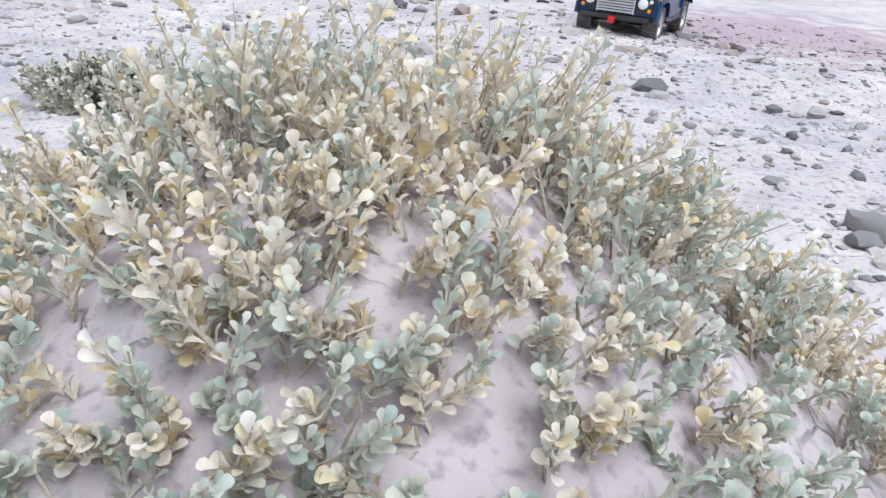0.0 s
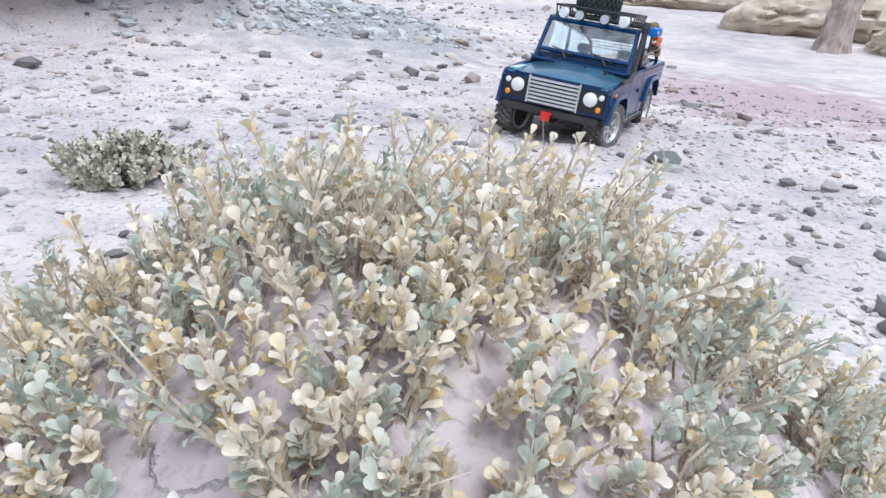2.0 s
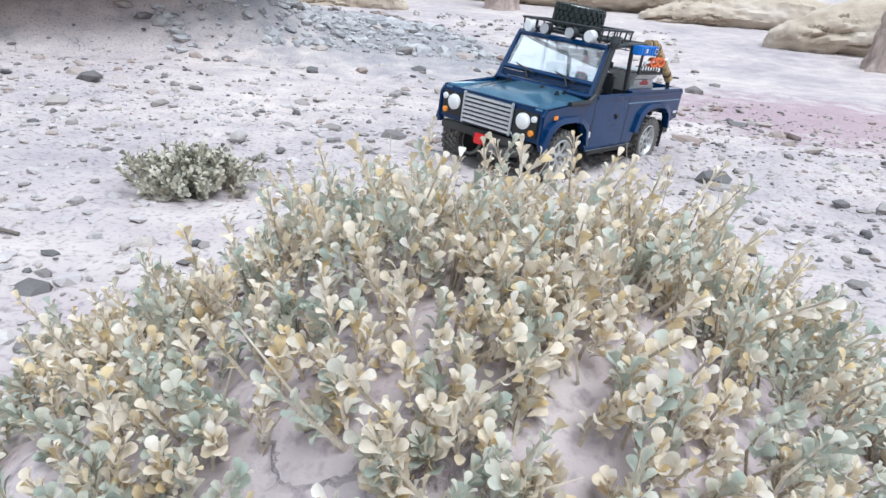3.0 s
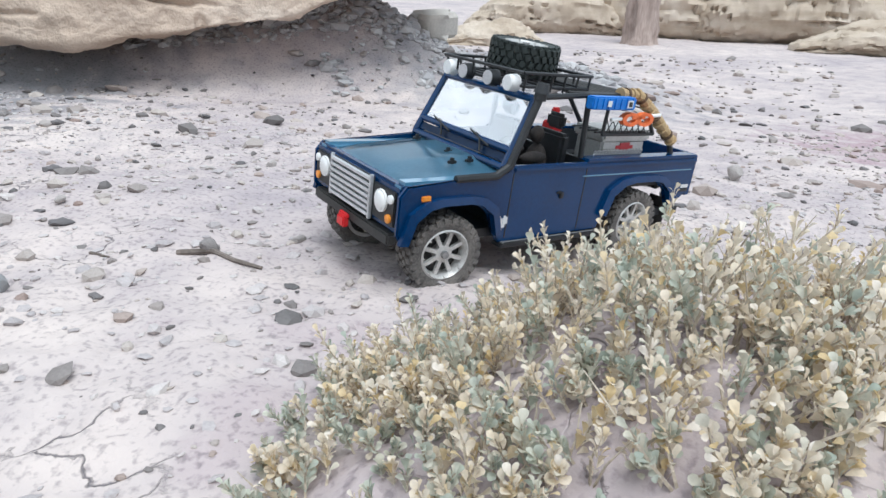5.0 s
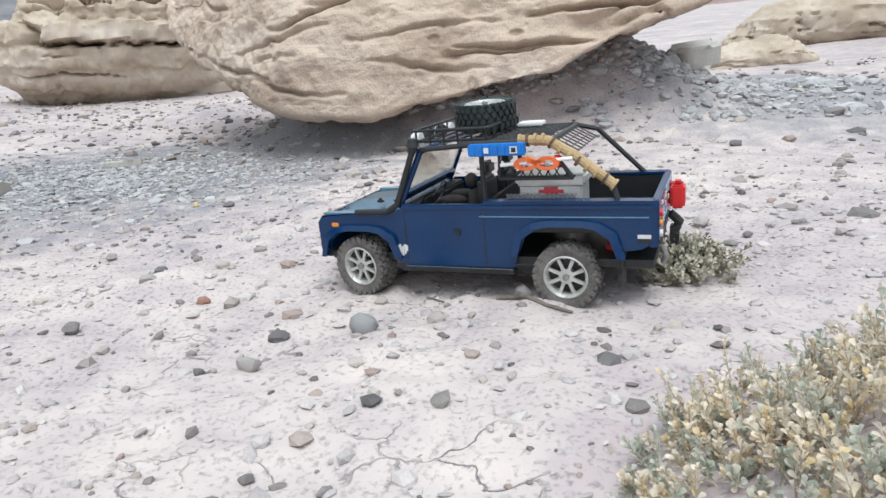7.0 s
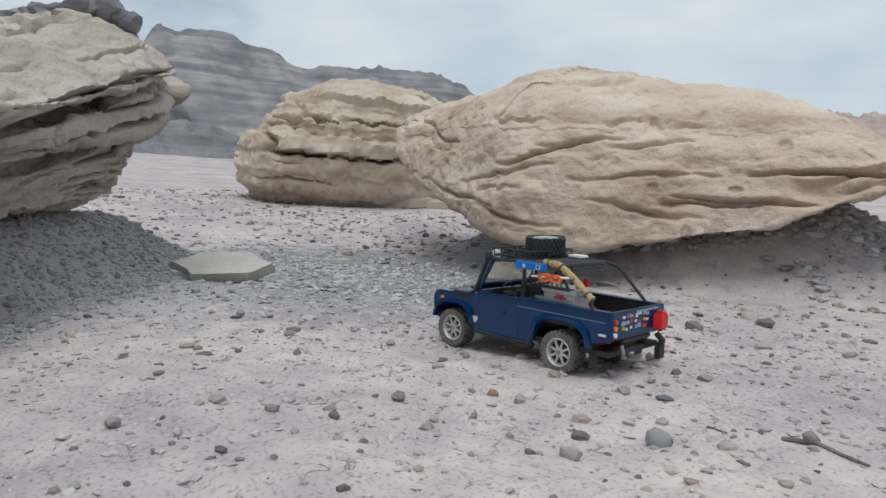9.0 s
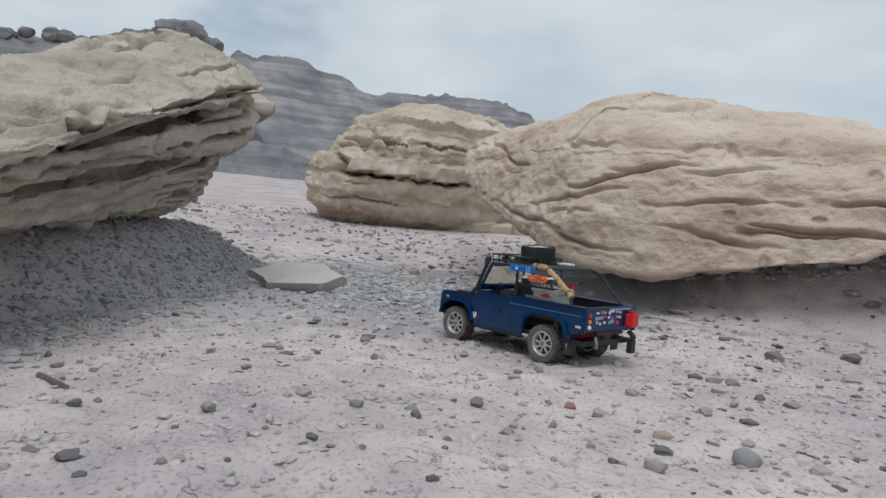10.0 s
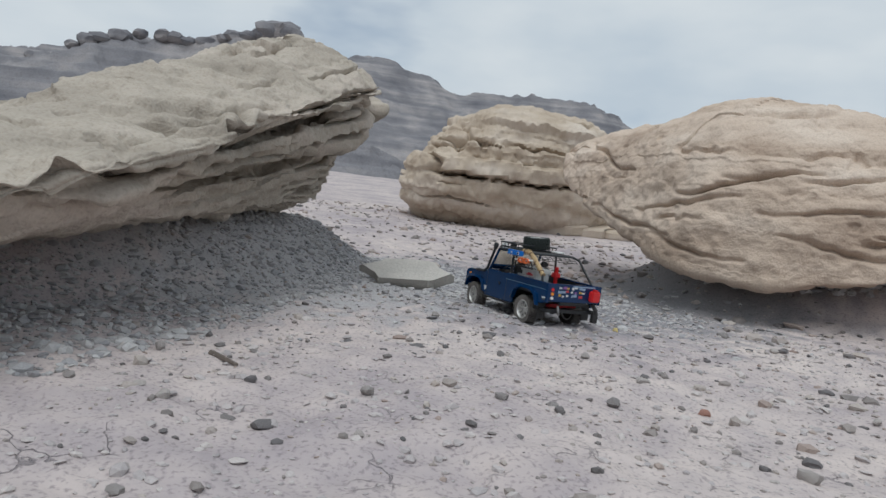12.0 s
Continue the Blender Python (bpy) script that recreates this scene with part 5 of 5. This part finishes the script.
    bmesh.ops.solidify(cowl, geom=[f], thickness=0.002)
    add("cowl", cowl, PAINT, "", screen)
    pane = bmesh.new()
    f = pane.faces.new([pane.verts.new(a) for a in ((0.0745, -0.081, 0.146), (0.0745, 0.081, 0.146), (0.0515, 0.079, 0.194), (0.0515, -0.079, 0.194))])
    bmesh.ops.solidify(pane, geom=[f], thickness=0.0012)
    p = add("pane", pane, GLASS, "clear windscreen pane", screen)
    p.visible_shadow = False
    for y in (0.035, -0.04):
        bm = bmesh.new()
        rod(bm, (0.0815, y + 0.02, 0.141), (0.0772, y - 0.02, 0.151), 0.0012, 6)
        rod(bm, (0.085, y + 0.01, 0.134), (0.0795, y, 0.146), 0.0012, 6)
        add("wiper", bm, BLACK, "black wiper", screen)
    # snorkel
    bm = pipe([(0.150, 0.0945, 0.1185), (0.100, 0.097, 0.1205), (0.084, 0.097, 0.130), (0.055, 0.0935, 0.200)], 0.0042)
    rod(bm, (0.055, 0.0935, 0.198), (0.054, 0.0935, 0.205), 0.0068, 12)
    rod(bm, (0.054, 0.0935, 0.205), (0.053, 0.0935, 0.2155), 0.0088, 12, 0.0062)
    add("snorkel", bm, BLACK, "black snorkel with a round cap")
    # cab inside
    add("floor_pan", made((-0.24, 0.2, -0.088, 0.088, 0.050, 0.060)), BLACK)
    add("bulkhead", made((0.074, 0.08, -0.089, 0.089, 0.06, 0.124)), BLACK)
    add("dashboard", made((0.058, 0.078, -0.086, 0.086, 0.105, 0.128), (0.056, 0.062, 0.015, 0.07, 0.12, 0.134), bevel=0.003), BLACK, "black dashboard")
    bm = bmesh.new()
    ring(bm, Matrix.Translation((0.046, 0.042, 0.134)) @ Matrix.Rotation(radians(62), 4, "Y") @ Matrix.Rotation(radians(90), 4, "X"), [(0.0165, -0.001), (0.0185, -0.001), (0.0185, 0.001), (0.0165, 0.001)], 24)
    rod(bm, (0.06, 0.042, 0.126), (0.046, 0.042, 0.134), 0.0015)
    add("steering_wheel", bm, BLACK, "thin black steering wheel")
    for y in (0.042, -0.042):
        add("seat", made((-0.022, 0.022, y - 0.024, y + 0.024, 0.075, 0.096), (-0.032, -0.018, y - 0.024, y + 0.024, 0.085, 0.155), (-0.033, -0.022, y - 0.014, y + 0.014, 0.158, 0.176), bevel=0.004), BLACK, "black bucket seat")
    bm = bmesh.new()
    for c, s in (((-0.006, 0.040, 0.116), (0.011, 0.016, 0.024)), ((-0.002, 0.040, 0.150), (0.009, 0.008, 0.0105)), ((0.018, 0.040, 0.104), (0.022, 0.016, 0.009)), ((0.018, 0.060, 0.128), (0.02, 0.006, 0.007)), ((0.018, 0.022, 0.128), (0.02, 0.006, 0.007))):
        bmesh.ops.create_uvsphere(bm, u_segments=14, v_segments=10, radius=1, matrix=Matrix.Translation(c) @ Matrix.Diagonal((*s, 1)))
    add("doll", bm, FIGURE, "small dark-clothed toy driver doll")
    # cage
    cage = add("roll_cage", pipe([(0.050, 0.082, 0.199), (-0.030, 0.080, 0.203), (-0.095, 0.078, 0.203)], 0.0034), BLACK, "black tubular roll cage")
    for pts in ([(0.050, -0.082, 0.199), (-0.030, -0.080, 0.203), (-0.120, -0.078, 0.203), (-0.150, -0.079, 0.196), (-0.212, -0.085, 0.132)],
                [(-0.033, 0.080, 0.203), (-0.035, 0.083, 0.132)], [(-0.033, -0.080, 0.203), (-0.035, -0.083, 0.132)],
                [(-0.033, -0.080, 0.203), (-0.033, 0.080, 0.203)], [(-0.120, -0.078, 0.203), (-0.120, 0.077, 0.203)], [(-0.095, 0.078, 0.203), (-0.120, 0.077, 0.203)]):
        add("tube", pipe(pts, 0.0034), BLACK, "", cage)
    # tan rope bound round the cage's sloping tube
    rope = add("rope_wrap", pipe([(-0.085, 0.080, 0.206), (-0.120, 0.080, 0.204), (-0.150, 0.081, 0.186), (-0.196, 0.083, 0.150)], 0.0062, 10), ROPE, "tan rope bound round the sloping tube")
    a, b = Vector((-0.120, 0.080, 0.204)), Vector((-0.196, 0.083, 0.150))
    for k in range(12):
        f = k / 11
        p = Vector((-0.085 - 0.035 * f * 3, 0.080, 0.2055)) if f < 0.33 else a.lerp(b, (f - 0.33) / 0.67)
        d = Vector((-1, 0, 0)) if f < 0.33 else (b - a).normalized()
        bm = bmesh.new()
        rod(bm, p - d * 0.0016, p + d * 0.0016, 0.0078, 10)
        add("turn", bm, ROPE_DARK if k % 3 == 1 else ROPE, "", rope)
    add("rope_post", pipe([(-0.194, 0.083, 0.150), (-0.200, 0.085, 0.131)], 0.0036), BLACK)
    # roof mesh and rear right mesh
    bm = bmesh.new()
    for k in range(-11, 23):
        for sgn in (1, -1):
            y0, y1 = -0.076, 0.076
            x0 = -0.004 - k * 0.0095
            pts = [(x0 + sgn * 0.5 * (y + 0.0) * 0.9, y) for y in np.linspace(y0, y1, 17)]
            for (xa, ya), (xb, yb) in zip(pts, pts[1:]):
                if -0.118 < xa < -0.002 and -0.118 < xb < -0.002:
                    rod(bm, (xa, ya, 0.2052), (xb, yb, 0.2052), 0.0009, 4)
    for y in (-0.076, 0.076):
        rod(bm, (-0.002, y, 0.205), (-0.120, y, 0.205), 0.0018, 6)
    add("roof_mesh", bm, DUSTY, "dark diamond-mesh roof panel", smooth=False)
    bm = bmesh.new()
    for k in range(9):
        f = k / 8
        rod(bm, (-0.123, -0.072 + 0.14 * f, 0.2015), (-0.150, -0.074 + 0.14 * f, 0.186), 0.0009, 4)
        if k < 4:
            rod(bm, (-0.125 - 0.008 * k, -0.072, 0.2015 - 0.0048 * k), (-0.125 - 0.008 * k, 0.066, 0.2015 - 0.0048 * k), 0.0009, 4)
    add("rear_mesh", bm, DUSTY, "dark mesh visor behind the roof", smooth=False)
    bm = bmesh.new()
    for k in range(8):
        x = -0.062 - 0.0105 * k
        rod(bm, (x, 0.088, 0.160), (x - 0.010, 0.088, 0.176 if k < 7 else 0.168), 0.0008, 4)
        rod(bm, (x - 0.010, 0.088, 0.160), (x, 0.088, 0.176), 0.0008, 4)
    for p, q in (((-0.058, 0.160), (-0.150, 0.160)), ((-0.058, 0.160), (-0.060, 0.200)), ((-0.150, 0.160), (-0.135, 0.180))):
        rod(bm, (p[0], 0.088, p[1]), (q[0], 0.088, q[1]), 0.0022, 6)
    for k in range(5):
        rod(bm, (-0.058, 0.088 - 0.012 * k, 0.160), (-0.150, 0.088 - 0.012 * k, 0.160), 0.0012, 4)
    add("side_mesh", bm, BLACK, "black mesh side shelf under the roof", smooth=False)
    # roof rack with spare and lamps
    rack = add("roof_rack", pipe([(0.062, 0.072, 0.222), (0.062, -0.072, 0.222), (-0.040, -0.072, 0.222), (-0.040, 0.072, 0.222), (0.062, 0.072, 0.222)], 0.0019, 6), BLACK, "black wire roof rack")
    add("lower_rail", pipe([(0.058, 0.070, 0.208), (0.058, -0.070, 0.208), (-0.038, -0.070, 0.208), (-0.038, 0.070, 0.208), (0.058, 0.070, 0.208)], 0.0019, 6), BLACK, "", rack)
    for k in range(6):
        x = 0.058 - 0.0192 * k
        for y in (0.070, -0.070):
            add("upright", pipe([(x, y, 0.203), (x, y * 1.03, 0.222)], 0.0014, 6), BLACK, "", rack)
        add("cross_bar", pipe([(x, -0.07, 0.208), (x, 0.07, 0.208)], 0.0014, 6), BLACK, "", rack)
    for y in (-0.045, -0.015, 0.015, 0.045):
        for x in (0.062, -0.040):
            add("upright", pipe([(x, y, 0.208), (x, y, 0.222)], 0.0013, 6), BLACK, "", rack)
    for k, y in enumerate((-0.055, -0.024, 0.022, 0.056)):
        bm = bmesh.new()
        rod(bm, (0.058, y, 0.2095), (0.069, y, 0.2095), 0.0095, 18, 0.0085)
        lamp_ob = add("roof_lamp", bm, WHITE if k in (0, 3) else BLACK, "round white-capped roof lamp" if k in (0, 3) else "round black roof lamp")
        bm = bmesh.new()
        rod(bm, (0.0688, y, 0.2095), (0.0702, y, 0.2095), 0.0078, 18)
        add("lens", bm, WHITE if k in (0, 3) else CHROME, "", lamp_ob)
    spare = build_wheel(True)
    spare.parent = t
    spare.matrix_basis = pose(-0.010, -0.014, 0.231, 86, 0, 0)
    add("white_case", made((-0.078, -0.042, -0.078, -0.050, 0.207, 0.2125), bevel=0.0015), WHITE, "flat white case on the roof mesh")
    # side load
    bm = made((-0.094, -0.022, 0.086, 0.098, 0.190, 0.2045), bevel=0.0015)
    tray = add("recovery_board", bm, BLUE_TRAY, "bright blue plastic recovery board")
    for k in range(7):
        add("ridge", made((-0.09 + 0.0098 * k, -0.0868 + 0.0098 * k + 0.0005, 0.0975, 0.0995, 0.1915, 0.203)), BLUE_TRAY, "", tray)
    add("decal", made((-0.086, -0.077, 0.0993, 0.1002, 0.193, 0.2015)), STICKERS[0], "white square decal with a dark mark", tray)
    add("decal_mark", made((-0.0843, -0.0787, 0.1, 0.1006, 0.1945, 0.2)), BLACK, "", tray)
    add("decal", made((-0.050, -0.044, 0.0993, 0.1002, 0.194, 0.2005)), STICKERS[0], "", tray)
    bm = bmesh.new()
    for x, z in ((-0.094, 0.181), (-0.120, 0.181)):
        ring(bm, Matrix.Translation((x, 0.0925, z - 0.002)) @ Matrix.Diagonal((1.1, 1, 0.6, 1)), [(0.0075, -0.0035), (0.0135, -0.0035), (0.0135, 0.0035), (0.0075, 0.0035)], 20)
    block(bm, -0.118, -0.096, 0.089, 0.096, 0.1795, 0.1835)
    add("tow_shackle", bm, ORANGE, "bright orange plastic tow shackles")
    add("handle_rod", pipe([(-0.062, 0.093, 0.178), (-0.150, 0.092, 0.184)], 0.0022), WHITE, "white rod through the shackles")
    # bed
    bed = add("bed_floor", made((-0.238, -0.04, -0.08, 0.08, 0.090, 0.094)), DUSTY, "grey-blue ribbed bed floor")
    for k in range(11):
        add("rib", made((-0.236, -0.042, -0.074 + 0.0142 * k, -0.069 + 0.0142 * k, 0.094, 0.0965), bevel=0.0006), DUSTY, "", bed)
    add("cab_wall", made((-0.041, -0.036, -0.089, 0.089, 0.06, 0.131)), BLACK)
    box = add("toolbox", made((-0.157, -0.078, 0.030, 0.074, 0.097, 0.150), bevel=0.003), BOX_GREY, "dull silver toolbox")
    add("lid", made((-0.161, -0.074, 0.026, 0.078, 0.1485, 0.162), bevel=0.003), BOX_GREY, "", box)
    add("mark", made((-0.127, -0.110, 0.0738, 0.0755, 0.1365, 0.1465), (-0.134, -0.103, 0.0738, 0.0752, 0.139, 0.143)), STICKERS[2], "red mark on the box", box)
    bm = bmesh.new()
    for k in range(16):
        rod(bm, (-0.062 - 0.0055 * k, 0.0775, 0.1325), (-0.068 - 0.0055 * k, 0.0775, 0.1385), 0.0012, 5)
        rod(bm, (-0.068 - 0.0055 * k, 0.0775, 0.1325), (-0.062 - 0.0055 * k, 0.0775, 0.1385), 0.0012, 5)
    add("chain", bm, STEEL, "grey chain laid along the bed")
    add("jack", made((-0.108, -0.096, -0.040, -0.032, 0.096, 0.168), (-0.118, -0.086, -0.055, -0.015, 0.0965, 0.110), (-0.112, -0.090, -0.046, -0.026, 0.136, 0.150), bevel=0.002), RED, "red jack standing in the bed")
    # tail
    gate = add("tailgate", made((-0.2465, -0.238, -0.092, 0.092, 0.082, 0.1335), bevel=0.0015), PAINT, "dark blue tailgate covered in stickers")
    rng = random.Random(4)
    for k in range(22):
        y = 0.055 - 0.0145 * (k % 8) + rng.uniform(-0.003, 0.003)
        z = 0.1235 - 0.0115 * (k // 8) + rng.uniform(-0.002, 0.002)
        if y < -0.045:
            continue
        w, h = rng.uniform(0.006, 0.013), rng.uniform(0.004, 0.008)
        add("sticker", made((-0.2475, -0.2462, y - w / 2, y + w / 2, z - h / 2, z + h / 2)), STICKERS[(0, 3, 1, 2, 0, 4, 3, 0)[(k * 5 + k // 8) % 8]], "small faded sticker", gate)
    add("sticker", made((-0.2475, -0.2462, -0.07, 0.01, 0.127, 0.1305)), STICKERS[3], "long pale sticker with unreadable writing", gate)
    for sgn in (1, -1):
        for nm, z, m in (("tail_light", 0.116, RED), ("tail_light", 0.104, AMBER), ("tail_light", 0.092, WHITE)):
            bm = bmesh.new()
            rod(bm, (-0.246, sgn * 0.081, z), (-0.2495, sgn * 0.081, z), 0.0045, 14)
            add(nm, bm, m, "small round tail light")
        add("tail_post", made((-0.2455, -0.236, sgn * 0.0895, sgn * 0.0962, 0.078, 0.133), bevel=0.001), PAINT)
    add("jerry_can", made((-0.266, -0.2475, -0.078, -0.048, 0.089, 0.120), (-0.2635, -0.25, -0.071, -0.055, 0.119, 0.125), bevel=0.003), RED, "bright red plastic fuel can on the tailgate")
    add("rear_bumper", made((-0.2455, -0.236, -0.05, 0.05, 0.072, 0.082), bevel=0.002), BLACK, "black rear bumper")
    bm = pipe([(-0.246, 0.055, 0.070), (-0.251, 0.055, 0.056), (-0.247, 0.05, 0.046)], 0.0035)
    add("tow_hook", bm, STEEL, "dusty steel tow hook")
    bm = pipe([(-0.246, -0.070, 0.078), (-0.258, -0.073, 0.066), (-0.252, -0.076, 0.050)], 0.006)
    block(bm, -0.258, -0.246, -0.085, -0.066, 0.028, 0.060, 0.001)
    add("hanging_strap", bm, DUSTY, "grey strap hanging behind")
    # underside
    add("chassis", made((-0.225, 0.2, -0.032, -0.022, 0.044, 0.054), (-0.225, 0.2, 0.022, 0.032, 0.044, 0.054), (-0.06, 0.06, -0.03, 0.03, 0.038, 0.052)), DUSTY, "dusty dark chassis rails")
    add("fuel_tank", made((-0.200, -0.178, -0.05, 0.05, 0.055, 0.068), bevel=0.003), RED, "dark red tank under the bed")
    for x in (AXLE_F, AXLE_R):
        bm = bmesh.new()
        rod(bm, (x, -TRACK + 0.012, R_WHEEL), (x, TRACK - 0.012, R_WHEEL), 0.006, 10)
        bmesh.ops.create_uvsphere(bm, u_segments=14, v_segments=10, radius=0.014, matrix=Matrix.Translation((x, -0.012, R_WHEEL)))
        add("axle", bm, DUSTY, "dusty axle")
        for sgn in (1, -1):
            add("shock", pipe([(x - 0.004, sgn * 0.052, 0.046), (x + 0.004, sgn * 0.050, 0.098)], 0.005, 8), STEEL, "coil damper")
        for sgn in (1, -1):
            add("inner_arch", made((x - 0.058, x + 0.055, sgn * 0.06, sgn * 0.09, 0.094, 0.098)), BLACK)
    wheels = []
    first = build_wheel()
    for x, y in ((AXLE_F, TRACK), (AXLE_F, -TRACK), (AXLE_R, TRACK), (AXLE_R, -TRACK)):
        w = first if not wheels else copy_thing(first, pose(0, 0, 0))
        w.parent = t
        wheels.append((w, x, y))
    return t, wheels


truck, truck_wheels = build_truck()

# ---- what moves ----
# seconds, place in plan, heading, nose-down pitch and lean of the truck
DRIVE = [(0.0, 0.250, 2.046, 250.3, 2.0, -0.5), (1.5, 0.106, 1.645, 259.0, 0.9, -4.5), (2.0, 0.071, 1.487, 252.8, 0.5, -4.2), (2.5, 0.010, 1.400, 243.2, 0.8, -3.2),
         (2.7, -0.017, 1.345, 241.8, -0.6, -3.4), (4.3, -0.212, 1.001, 239.9, -0.3, -4.2), (4.6, -0.263, 0.932, 239.2, -0.9, -3.6), (5.0, -0.321, 0.848, 238.5, -1.8, -4.4),
         (5.5, -0.390, 0.774, 230.9, -1.3, -1.0), (6.0, -0.466, 0.722, 218.5, 0.2, -1.8), (6.5, -0.552, 0.684, 205.0, 4.2, -4.0), (7.0, -0.689, 0.675, 200.8, 0.8, -1.6),
         (7.7, -0.858, 0.667, 190.8, -1.2, -0.9), (9.5, -1.314, 0.629, 191.6, -0.5, -1.3), (10.0, -1.453, 0.610, 193.6, -0.3, -0.4), (10.5, -1.583, 0.586, 195.3, 0.6, -0.1),
         (11.0, -1.724, 0.560, 194.6, 1.8, -0.5), (11.5, -1.855, 0.544, 192.4, 0.8, 0.0), (12.0, -1.970, 0.543, 187.0, -1.3, 0.3)]


def glide(t):
    """Smooth values between the rows of DRIVE."""
    ts = [r[0] for r in DRIVE]
    i = max(0, min(len(ts) - 2, int(np.searchsorted(ts, t, "right")) - 1))

    def slope(k):
        a, b = max(k - 1, 0), min(k + 1, len(ts) - 1)
        return (np.array(DRIVE[b][1:]) - np.array(DRIVE[a][1:])) / (ts[b] - ts[a])

    h = ts[i + 1] - ts[i]
    u = (t - ts[i]) / h
    p0, p1 = np.array(DRIVE[i][1:]), np.array(DRIVE[i + 1][1:])
    return (2 * u ** 3 - 3 * u ** 2 + 1) * p0 + (u ** 3 - 2 * u ** 2 + u) * h * slope(i) + (-2 * u ** 3 + 3 * u ** 2) * p1 + (u ** 3 - u ** 2) * h * slope(i + 1)


def motions():
    steps = [k / 10 for k in range(121)]
    rows = [glide(t) for t in steps]
    walk(truck, [(t, pose(r[0], r[1], 0.002, r[4], r[3], r[2])) for t, r in zip(steps, rows)])
    turned = [0.0]
    for a, b in zip(rows, rows[1:]):
        turned.append(turned[-1] + math.degrees(math.hypot(b[0] - a[0], b[1] - a[1]) / R_WHEEL))
    for w, x, y in truck_wheels:
        keys = []
        for k, (t, r) in enumerate(zip(steps, rows)):
            m = pose(r[0], r[1], 0.002, r[4], r[3], r[2])
            lift = (m @ Vector((x, y, R_WHEEL))).z - R_WHEEL
            yaw_rate = (rows[min(k + 2, 120)][2] - rows[max(k - 2, 0)][2]) / 0.4
            steer = float(np.clip(yaw_rate * 0.75, -24, 24)) if x > 0 else 0.0
            keys.append((t, pose(x, y, R_WHEEL - lift - SINK, 0, 0, steer + (180 if y < 0 else 0)) @ pose(0, 0, 0, 0, turned[k] * (1 if y > 0 else -1), 0)))
        walk(w, keys)


motions()
